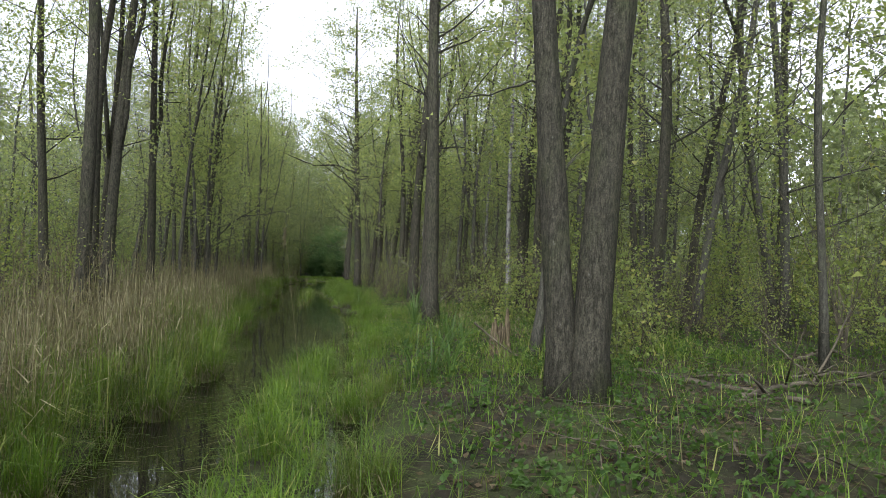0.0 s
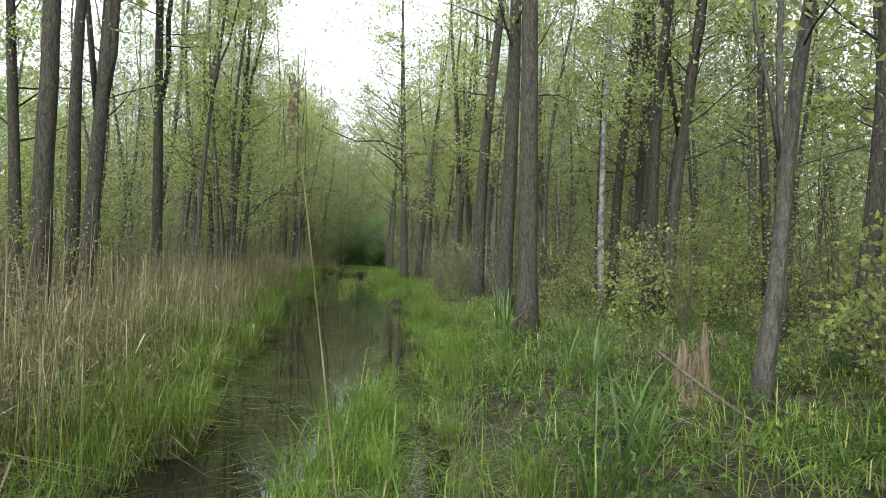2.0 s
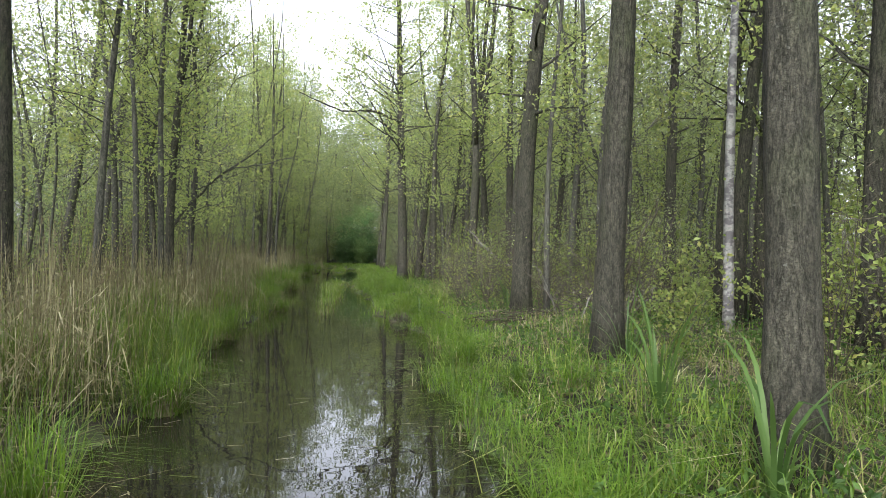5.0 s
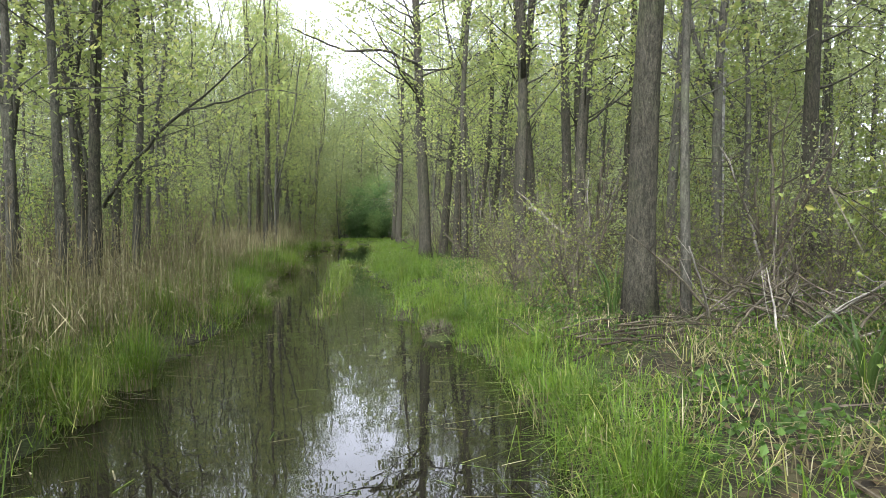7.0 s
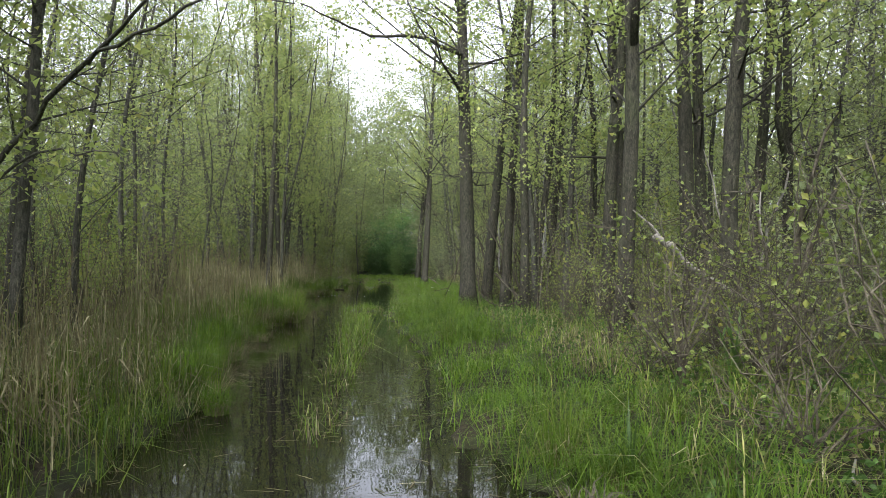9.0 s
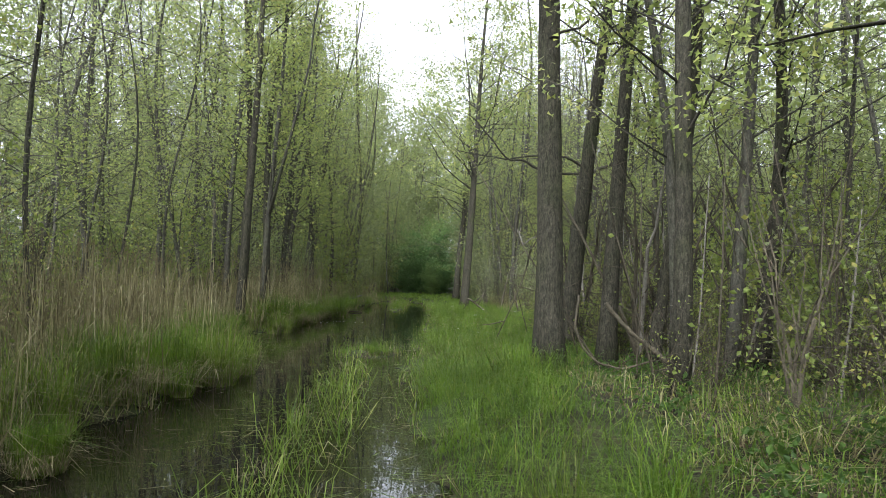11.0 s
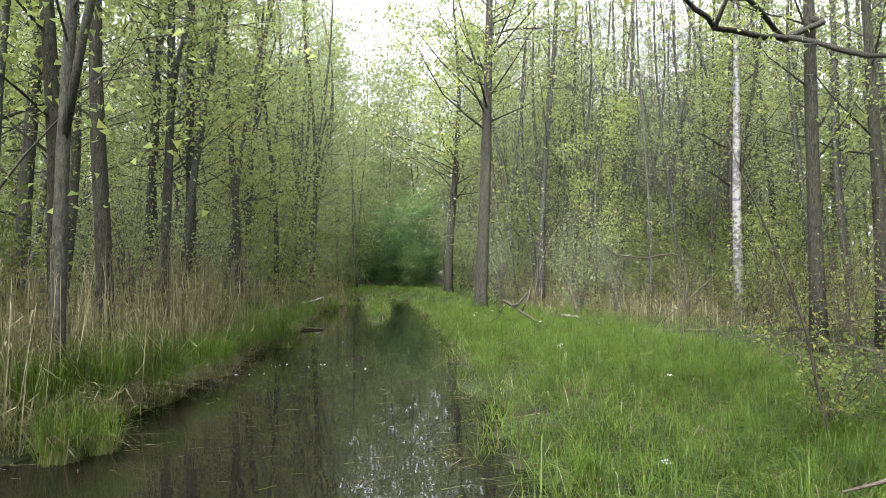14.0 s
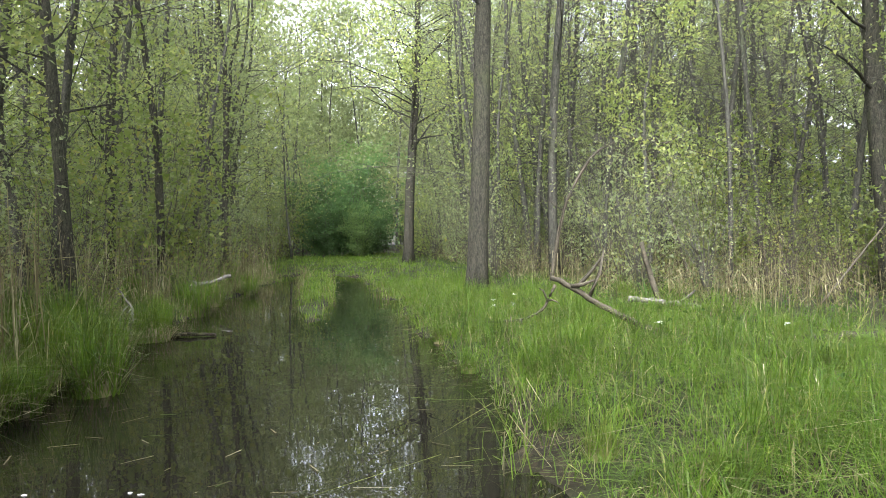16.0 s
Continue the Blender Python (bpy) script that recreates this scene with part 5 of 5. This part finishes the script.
def fern_litter():
    """Low herbs: a few leaves round each stem."""
    r = np.random.default_rng(460)
    at = np.vstack([scatter(r, 15000, 1.0, 9, 2, 46, lambda x, y: np.clip((x - 0.9) / 0.8, 0, 1) * np.clip(0.4 + 0.9 * fractal(x, y, 1.1, 11.0), 0.05, 1) * np.where(y < 9, 0.7, 1)),
                    scatter(r, 2500, 0.5, 9, 44, 80, lambda x, y: 0.35 + 0 * x)])
    n = 9
    spots = np.repeat(at, n, 0)
    th, up = r.uniform(0, 6.28, len(spots)), r.uniform(0.02, 1, len(spots))
    tall = np.repeat(r.uniform(0.08, 0.34, len(at)), n)
    out = 0.075 * (1.2 - 0.6 * up)
    spots = spots + np.column_stack([np.cos(th) * out, np.sin(th) * out, up * tall])
    v, q = leaf_quads(r, spots, 0.055, 0.0)
    return mesh_of("herbs", v, [q], [HERB])


tagged(new("herbs", fern_litter()), "small green herbs and seedlings on the swamp floor", "herbs", kind="stuff")

def leaf_litter():
    """Last year's brown leaves lying flat."""
    r = np.random.default_rng(465)
    at = np.vstack([scatter(r, 42000, 1.0, 8, 2, 46, lambda x, y: np.clip((x - 0.9) / 0.8, 0, 1) * np.clip(0.55 + 0.8 * fractal(x, y, 0.9, 5.0), 0.1, 1)),
                    scatter(r, 7000, -8, -2, 2, 44, lambda x, y: np.clip(edge_left(x, y), 0, 1))])
    n = len(at)
    th, s = r.uniform(0, 6.28, n), r.uniform(0.02, 0.045, n)
    d = np.stack([np.cos(th), np.sin(th), r.normal(0, 0.25, n)], -1) * s[:, None]
    e = np.stack([-np.sin(th), np.cos(th), r.normal(0, 0.3, n)], -1) * s[:, None] * 0.6
    c = at + (0, 0, 0.018)
    v = np.stack([c - d, c + e, c + d, c - e], 1).reshape(-1, 3)
    return mesh_of("leaf_litter", v, [np.arange(4 * n).reshape(n, 4)], [LITTER])


tagged(new("leaf_litter", leaf_litter()), "brown dead leaves littering the wet wood floor", "leaf litter", kind="stuff")


def twig_litter():
    """Fallen twigs and last year's stalks, lying about."""
    r = np.random.default_rng(470)
    at = np.vstack([scatter(r, 3000, 1.6, 9, 2, 48, lambda x, y: np.clip((x - 1.6) / 1.5, 0.1, 1)), scatter(r, 1500, 2, 9, 48, 80, lambda x, y: np.clip((x - 2) / 3, 0, 1)),
                    scatter(r, 2200, -9, -3, 2, 76, lambda x, y: np.clip((edge_left(x, y) - 0.8), 0, 1))])
    pieces = []
    for p in at:
        a, ln, up = r.uniform(0, 6.28), r.uniform(0.15, 0.9), abs(r.normal(0, 0.16))
        q = p + np.array([math.cos(a) * ln, math.sin(a) * ln, up * ln])
        q[2] = max(q[2], 0.02)
        m = (p + q) / 2 + r.normal(0, 0.04 * ln, 3) + (0, 0, 0.03)
        w = r.uniform(0.003, 0.009)
        pieces.append(tube(np.stack([p + (0, 0, 0.02), m, q]), (w, w * 0.8, w * 0.4), 3, cap=False))
    v, q, t = joined(pieces)
    return mesh_of("twig_litter", v, [q], [DEADWOOD])


tagged(new("twig_litter", twig_litter()), "fallen grey twigs and old stalks littering the swamp floor", "twigs", kind="stuff")

# ---- dead wood ----
def branch(points, r0, r1, mat, label, seed=1, name="fallen_branch", twigs=3, sides=9, category="branch"):
    r = np.random.default_rng(seed)
    p = np.asarray(points, float)
    s, f = np.linspace(0, 1, len(p)), np.linspace(0, 1, len(p) * 4)
    q = np.stack([np.interp(f, s, p[:, i]) for i in range(3)], -1)
    q[1:-1] = (q[:-2] + q[1:-1] * 2 + q[2:]) / 4
    q += r.normal(0, r0 * 0.18, q.shape)
    stem, side = tube(q, np.linspace(r0, r1, len(f)), sides, 0.07, r), []
    span = np.linalg.norm(p[-1] - p[0])
    for _ in range(twigs):
        k = r.integers(2, len(q) - 1)
        e = q[k] + r.normal(0, 0.16 * span, 3) + (0, 0, 0.08 * span)
        e[2] = max(e[2], q[k][2] - 0.1)
        side.append(tube(np.stack([q[k], (q[k] + e) / 2 + r.normal(0, 0.03, 3), e]), (r1 * 0.8, r1 * 0.6, r1 * 0.3), 5))
    v, qd, t = stem
    base = p[0]
    ob = new(name, mesh_of(name, v - base, [qd, t], [mat], (0, 0), True))
    ob.location = base
    for v, qd, t in side:
        part("side_twig", mesh_of("side_twig", v - base, [qd, t], [mat], (0, 0), True), ob)
    return tagged(ob, label, category, "dead wood")


branch(((2.95, 11.3, 0.28), (3.7, 11.1, 0.3), (4.4, 10.9, 0.3), (5.6, 10.2, 0.32), (6.4, 9.8, 0.3)), 0.11, 0.08, BARK_WET, "fallen mossy log on the swamp floor beside a stump", 501, "fallen_log", 0, 12, "log")
branch(((2.37, 10.7, 0.87), (2.6, 10.55, 0.66), (2.95, 10.35, 0.4), (3.1, 10.25, 0.3)), 0.017, 0.014, DEADWOOD, "brown stick leaning against the rotten stump", 502, twigs=0)
branch(((4.1, 9.7, 0.32), (4.8, 8.5, 0.33), (5.4, 7.3, 0.32)), 0.06, 0.03, DEADWOOD, "rotting fallen branch among herbs", 503)
branch(((6.2, 8.4, 0.3), (6.9, 8.9, 0.75), (7.6, 9.5, 1.2)), 0.018, 0.01, DEADWOOD, "grey broken branch propped in the undergrowth", 504, twigs=1)
branch(((2.96, 32.85, 1.95), (3.25, 32.85, 1.8), (3.5, 32.85, 1.5), (4.2, 32.8, 1.1), (4.7, 32.9, 0.8)), 0.05, 0.03, BLEACHED, "bleached barkless branch hung in brushwood", 505, twigs=2)
branch(((4.9, 33.2, 0.35), (4.2, 32.8, 1.0), (3.6, 32.3, 1.25), (2.8, 31.8, 0.9)), 0.03, 0.015, DEADWOOD, "grey fallen limb in a heap of brushwood", 506, twigs=8)
branch(((1.27, 40.6, 1.4), (1.22, 40.6, 1.02), (1.33, 40.6, 0.72), (1.55, 40.6, 0.52), (1.9, 40.7, 0.45), (2.4, 40.8, 0.6)), 0.018, 0.012, DEADWOOD, "bleached branch curved like a hoop beside the alder", 507, twigs=0)
branch(((1.7, 41.0, 1.3), (2.0, 40.9, 0.95), (2.6, 40.6, 0.45)), 0.03, 0.035, DEADWOOD, "broken grey log leaning on the ground", 508, twigs=1)


def gnarled_bush(x, y, seed, tall, stems):
    """An old willow bush: crooked bare stems that fan out from one foot, each with its own side shoots."""
    r = np.random.default_rng(seed)
    ob = thing("gnarled_willow", x, y, float(land(x, y)) - 0.05, "old willow bush of crooked bare grey stems", "willow bush", "gnarled willows")
    for k in range(stems):
        a = 6.28 * k / stems + r.normal(0, 0.3)
        s = np.linspace(0, 1, 10)
        h = tall * r.uniform(0.6, 1.1)
        out = h * r.uniform(0.15, 0.55)
        p = np.column_stack([np.cos(a) * out * s ** 1.3, np.sin(a) * out * s ** 1.3, h * s ** 0.9]) + np.cumsum(r.normal(0, 0.035, (10, 3)), 0) * (1, 1, 0.4)
        w = r.uniform(0.022, 0.055)
        v, q, t = tube(p, w * (1 - 0.75 * s), 7, 0.08, r)
        stem = part("stem", mesh_of("willow_stem", v, [q, t], [BLEACHED if k % 5 == 2 else DEADWOOD], (0, 0), True), ob)
        shoots = []
        for _ in range(7):
            i = r.integers(3, 10)
            e = p[i] + r.normal(0, 0.3, 3) + (0.15 * math.cos(a), 0.15 * math.sin(a), 0.2)
            shoots.append(tube(np.stack([p[i], (p[i] + e) / 2 + r.normal(0, 0.05, 3), e]), (w * 0.3, w * 0.22, w * 0.1), 4, cap=False))
        v, q, t = joined(shoots)
        tagged(part("twig_spray", mesh_of("willow_shoots", v, [q], [DEADWOOD], (0,), True), stem), kind="stuff")


for k, (x, y, tall, stems) in enumerate(((3.1, 44.3, 3.6, 9), (3.9, 45.2, 4.4, 8), (4.8, 43.6, 4.2, 8), (2.6, 46.9, 3.0, 7), (3.9, 31.2, 2.6, 7), (4.9, 34.0, 3.2, 8), (5.6, 27.6, 3.0, 7))):
    gnarled_bush(x, y, 860 + k, tall, stems)
for k in range(16):
    r = np.random.default_rng(520 + k)
    x, y = 1.9 + r.uniform(0, 3.2), 38.5 + r.uniform(0, 5.5)
    dx = r.normal(0, 0.9)
    branch(((x, y, 0.25), (x + dx * 0.3, y - 0.1, 1.0 + r.uniform(0, 0.6)), (x + dx, y, 1.9 + r.uniform(0, 1.6))), 0.016, 0.006,
           BLEACHED if k % 5 == 0 else DEADWOOD, "grey dead limb leaning in a tangle", 540 + k, "dead_limb", 5)
for k in range(9):
    r = np.random.default_rng(660 + k)
    x, y = 1.6 + r.uniform(0, 3.0), 44.5 + r.uniform(0, 5)
    dx = r.normal(-0.5, 0.9)
    branch(((x, y, 0.1), (x + dx * 0.35, y - 0.2, 0.9 + r.uniform(0, 0.5)), (x + dx, y - 0.3, 1.5 + r.uniform(0, 1.4))), 0.015, 0.006, DEADWOOD, "grey dead limb leaning in a tangle", 680 + k, "dead_limb", 6)
branch(((0.6, 46.75, 0.15), (0.85, 46.65, 0.75), (1.05, 46.7, 1.2), (1.27, 46.75, 1.83), (1.36, 46.6, 2.3), (1.54, 46.53, 2.57), (1.85, 46.5, 2.35), (2.15, 46.5, 1.7), (2.45, 46.5, 0.9), (2.6, 46.5, 0.2)), 0.012, 0.02, DEADWOOD, "grey dead stem bent over into an arch", 509, "dead_sapling", 6)
branch(((1.54, 46.53, 2.56), (1.32, 46.4, 2.5), (1.14, 46.25, 2.35), (1.08, 46.4, 2.55), (1.02, 46.45, 2.68)), 0.014, 0.01, BLEACHED, "bleached broken branch end hung on a dead stem", 531, "dead_limb", 5)
branch(((2.6, 54.4, 0.2), (2.73, 54.4, 1.5), (2.6, 54.4, 1.86), (2.0, 54.4, 1.78), (1.5, 54.4, 1.85), (1.1, 54.3, 1.5)), 0.014, 0.008, DEADWOOD, "thin grey branch bent over the meadow's edge", 532, "dead_limb", 5)
branch(((2.3, 66.3, 0.15), (2.5, 66.3, 1.4), (2.75, 66.3, 2.2), (3.3, 66.3, 3.1), (4.1, 66.3, 3.5), (5.3, 66.3, 3.3), (6.6, 66.3, 2.85)), 0.045, 0.012, DEADWOOD, "bare grey stem arching through willow scrub", 533, "arched_stem", 8)
branch(((4.4, 66.2, 3.45), (4.7, 66.2, 2.6), (5.2, 66.2, 1.4), (5.5, 66.2, 0.2)), 0.02, 0.03, DEADWOOD, "bare grey stem arching through willow scrub", 534, "arched_stem", 5)
branch(((-0.4, 60.0, 0.28), (0.05, 59.9, 0.3), (0.3, 59.8, 0.42), (0.46, 59.75, 0.74)), 0.013, 0.02, DEADWOOD, "thin dark branch lying in grass", 510, twigs=4)
branch(((0.42, 59.8, 0.84), (0.62, 59.75, 0.74), (0.95, 59.55, 0.5), (1.3, 59.3, 0.28), (1.75, 59.0, 0.1)), 0.034, 0.04, DEADWOOD, "bent grey-brown branch with bark peeling in the meadow", 511, twigs=4)
branch(((2.78, 61.75, 0.1), (2.62, 61.8, 0.7), (2.48, 61.8, 1.2)), 0.05, 0.035, DEADWOOD, "broken grey post-like dead trunk standing in reeds", 512, "snag", 0, 10, "dead trunk")
branch(((2.3, 61.9, 0.3), (2.7, 61.6, 0.28), (3.2, 61.3, 0.2)), 0.045, 0.035, BLEACHED, "pale debarked log beside the broken trunk", 513, twigs=1)
branch(((2.3, 58.2, 0.16), (3.2, 58.1, 0.22), (4.6, 57.8, 0.26)), 0.05, 0.035, DEADWOOD, "long mossy branch lying across the grass", 514, twigs=3)
branch(((-5.8, 67.3, 0.34), (-5.3, 67.3, 0.44), (-4.75, 67.3, 0.62)), 0.07, 0.04, BLEACHED, "pale driftwood log on the grassy water's edge", 515, twigs=1)
branch(((-6.1, 62.4, 0.5), (-5.7, 62.2, 0.36), (-5.35, 62.1, 0.1)), 0.035, 0.02, BLEACHED, "bleached root branch at the water's edge", 516, twigs=5)
branch(((-5.35, 62.1, 0.0), (-5.3, 62.15, 0.4), (-5.5, 62.1, 0.75)), 0.03, 0.012, BLEACHED, "bleached upright twig at the water's edge", 517, twigs=3)
branch(((-4.9, 62.0, 0.0), (-4.5, 61.95, 0.05), (-4.1, 61.9, 0.02)), 0.035, 0.02, BARK_WET, "dark wet branch half sunk in water", 518, twigs=0)
branch(((1.28, 27.3, 0.22), (1.7, 27.0, 0.28), (2.2, 26.7, 0.25)), 0.03, 0.02, BLEACHED, "pale fallen branch on green grass", 519, twigs=2)
branch(((5.4, 29.3, 0.55), (6.0, 29.2, 0.65), (6.9, 29.1, 0.5)), 0.05, 0.03, BLEACHED, "pale log resting on brushwood", 560, twigs=3)
for k in range(22):
    r = np.random.default_rng(570 + k)
    x, y, a = 2.0 + r.normal(0, 0.5), 24.8 + r.normal(0, 0.4), r.normal(0.3, 0.9)
    ln = r.uniform(0.5, 1.3)
    z = float(land(x, y)) + 0.03 + 0.009 * k
    branch(((x, y, z), (x + ln * 0.5 * math.cos(a), y + ln * 0.5 * math.sin(a), z + 0.05), (x + ln * math.cos(a), y + ln * math.sin(a), z + r.uniform(-0.04, 0.12))), 0.012, 0.005,
           DEADWOOD if k % 3 else BARK_WET, "broken branch in a heap on bare mud", 790 + k, "heaped_branch", 4)
for k in range(44):
    r = np.random.default_rng(900 + k)
    x, y, a, ln = 4.5 + r.normal(0, 0.6), 25.0 + r.normal(0, 0.7), r.uniform(0, 6.28), r.uniform(0.9, 2.4)
    z = float(land(x, y)) + 0.03 + r.uniform(0, 0.5)
    up = r.uniform(0.05, 0.65)
    d = np.array([math.cos(a), math.sin(a), 0.0])
    p = np.array([x, y, z])
    branch((p - d * ln * 0.5 - (0, 0, z - 0.06), p + r.normal(0, 0.06, 3), p + d * ln * 0.5 + (0, 0, up)), r.uniform(0.012, 0.03), 0.006,
           BLEACHED if k % 6 == 0 else DEADWOOD, "grey broken branch in a large pile of brushwood", 950 + k, "heaped_branch", 5, 7)
branch(((4.6, 60.5, 0.25), (5.6, 61.0, 0.9), (6.6, 61.4, 1.6)), 0.018, 0.01, DEADWOOD, "dead limb leaning on the birch", 561, twigs=3)
for k in range(14):
    r = np.random.default_rng(620 + k)
    y = r.uniform(6, 60)
    x = np.interp(y, [6, 40, 45, 60], [4.5, 3.5, 5, 6]) + r.uniform(0, 4)
    a, ln = r.uniform(0, 3.1), r.uniform(0.8, 2.2)
    z = float(land(x, y)) + 0.04
    branch(((x, y, z), (x + ln * 0.5 * math.cos(a), y + ln * 0.5 * math.sin(a), z + 0.12), (x + ln * math.cos(a), y + ln * math.sin(a), z + 0.06)), 0.04, 0.018,
           DEADWOOD, "grey fallen branch on leaf litter", 640 + k, twigs=4)


def stump():
    """A rotten alder stump, weathered into fibrous splinters round a hollow heart."""
    r = np.random.default_rng(700)
    pieces = []
    n = 34
    for k in range(n):
        a = 2 * np.pi * k / n + r.normal(0, 0.05)
        rad = 0.125 + 0.03 * math.sin(2 * a + 0.5) + r.normal(0, 0.014)
        tall = 0.5 + 0.16 * math.cos(a - 2.4) + 0.08 * math.sin(3 * a) + r.normal(0, 0.05) - (0.16 if r.uniform() < 0.3 else 0)
        s = np.linspace(0, 1, 6)
        foot = np.array([math.cos(a), math.sin(a), 0])
        p = foot * (rad + 0.06 * np.exp(-s * 6))[:, None] + np.column_stack([r.normal(0, 0.004, 6), r.normal(0, 0.004, 6), tall * s - 0.06])
        pieces.append(tube(p, np.array([0.036, 0.034, 0.033, 0.031, 0.026, 0.013]) * r.uniform(0.75, 1.3), 7, 0.16, r))
    core = np.column_stack([np.zeros(4), np.zeros(4), np.linspace(-0.06, 0.42, 4)])
    pieces.append(tube(core, (0.13, 0.115, 0.11, 0.1), 16, 0.05, r))
    ob = thing("rotten_stump", 2.84, 11.05, float(land(2.84, 11.05)), "rotten brown stump split into tall splinters", "tree stump", turn=200)
    for k, (v, q, t) in enumerate(pieces):
        part("heartwood" if k == n else "splinter", mesh_of("stump_wood", v, [q, t], [ROTTEN], (0, 0)), ob)


stump()


def mud_mound():
    r = np.random.default_rng(710)
    th = r.uniform(0, 6.28, 110)
    d = 0.22 * np.sqrt(r.uniform(0, 1, 110))
    root = np.column_stack([np.cos(th) * d, np.sin(th) * d, 0.1 * (1 - (d / 0.22) ** 2)])
    v, q, t = blades(r, root, 0.22, 0.006, 1.1)
    u, w = np.meshgrid(np.linspace(0, 1, 7), np.arange(16) * 2 * np.pi / 16)
    dome = np.stack([0.26 * u * np.cos(w), 0.26 * u * np.sin(w), 0.16 * (1 - u ** 2) - 0.05 + 0.02 * np.sin(5 * w) * u], -1).reshape(-1, 3)
    i, j = np.meshgrid(np.arange(16), np.arange(6), indexing="ij")
    dq = np.stack([i * 7 + j, ((i + 1) % 16) * 7 + j, ((i + 1) % 16) * 7 + j + 1, i * 7 + j + 1], -1).reshape(-1, 4)
    ob = new("mud_mound", mesh_of("mud_mound", np.vstack([dome, v]), [dq, q + len(dome), t + len(dome)], [SOIL, DEADWOOD], (0, 1, 1)))
    ob.location = (0.47, 26.9, 0.02)
    return tagged(ob, "small mound of black mud and brown dead straw in the water", "mud mound")


mud_mound()
# a single reed stalk that stands in the wheel track
def lone_reed():
    s = np.linspace(0, 1, 12)
    p = np.column_stack([-0.22 * s ** 1.2, -0.05 * s, 1.98 * s])
    v, q, t = tube(p, np.linspace(0.003, 0.0014, 12), 5)
    r = np.random.default_rng(721)
    n = 130
    at = p[-1] + np.column_stack([r.normal(-0.01, 0.008, n), r.normal(0, 0.008, n), r.uniform(-0.07, 0.1, n)])
    lv, lq = leaf_quads(r, at, 0.013, -1.2)
    ob = new("reed_stalk", mesh_of("reed_stalk", np.vstack([v, lv]), [q, t, lq + len(v)], [STRAW, PLUME], (0, 0, 1)))
    ob.location = (0.15, 6.68, -0.1)
    return tagged(ob, "single tall dry reed stalk with a brown plume standing in water", "reed")


lone_reed()


def broken_reed(seed):
    """A dry reed stalk snapped over, its upper part hanging."""
    r = np.random.default_rng(seed)
    h, a, b = r.uniform(0.7, 1.3), r.uniform(0, 6.28), r.uniform(0, 6.28)
    knee = np.array([math.cos(a) * 0.25, math.sin(a) * 0.25, h])
    end = knee + np.array([math.cos(b), math.sin(b), r.uniform(-0.9, 0.1)]) * r.uniform(0.5, 1.0)
    p = np.vstack([knee * f for f in np.linspace(-0.05, 1, 5)] + [knee * (1 - f) + end * f for f in (0.06, 0.5, 1)])
    v, q, t = tube(p, np.linspace(0.006, 0.003, len(p)), 5)
    return mesh_of("broken_reed", v, [q, t], [STRAW], (0, 0), True)


BROKEN = [broken_reed(725 + k) for k in range(5)]
rng = np.random.default_rng(72)
for k in range(34):
    y = rng.uniform(44, 64)
    x = bank_x(y) - rng.uniform(0.0, 1.3)
    ob = new("broken_reed", BROKEN[k % 5])
    ob.matrix_basis = pose(x, y, float(land(x, y)), 0, 0, rng.uniform(0, 360)) @ Matrix.Scale(rng.uniform(0.8, 1.25), 4)
    tagged(ob, "dry pale reed stalk snapped over on the bank", "reed", "broken reeds")


def flower_mesh(seed):
    r = np.random.default_rng(seed)
    v, q, t = tube(np.array([[0, 0, 0], [0.01, 0, 0.22], [0.0, 0.01, 0.36]]), (0.004, 0.003, 0.002), 4)
    lv, lq = leaf_quads(r, np.column_stack([r.normal(0, 0.014, 16), r.normal(0, 0.014, 16), 0.36 + r.normal(0, 0.008, 16)]), 0.014)
    return mesh_of("flower", np.vstack([v, lv]), [q, t, lq + len(v)], [GRASS, PETAL], (0, 0, 1))


FLOWERS = [flower_mesh(730), flower_mesh(731)]
rng = np.random.default_rng(73)
spots = [(0.48, 53.8), (0.55, 53.9), (-0.2, 60.4), (-0.1, 60.9), (0.1, 60.5)] + [(rng.uniform(-0.4, 2.6), rng.uniform(46, 62)) for _ in range(7)]
for k, (x, y) in enumerate(spots):
    ob = new("meadow_flower", FLOWERS[k % 2])
    ob.matrix_basis = pose(x, y, float(land(x, y)) - 0.01, 0, 0, 50 * k)
    tagged(ob, "small white flower head on a green stem in grass", "flower", "white flowers")


def foam_flecks():
    r = np.random.default_rng(740)
    v, f, n = [], [], 0
    for _ in range(24):
        x, y = r.uniform(-5.0, -2.2), r.uniform(54.2, 55.6)
        if wet(np.array(x), np.array(y)) < 0.15:
            continue
        rad = abs(r.normal(0.003, 0.006)) + 0.003
        th = np.arange(7) * 2 * np.pi / 7
        rr = rad * r.uniform(0.6, 1.3, 7)
        v.append(np.column_stack([x + np.cos(th) * rr * 1.5, y + np.sin(th) * rr, np.full(7, 0.003)]))
        v.append(np.array([[x, y, 0.003 + rad * 0.5]]))
        f.append(np.stack([n + np.arange(7), n + (np.arange(7) + 1) % 7, np.full(7, n + 7)], -1))
        n += 8
    return mesh_of("foam_flecks", np.vstack(v), [np.vstack(f)], [FOAM], smooth=True)


tagged(new("foam_flecks", foam_flecks()), "white flecks of foam drifting on black water", "foam", kind="stuff")
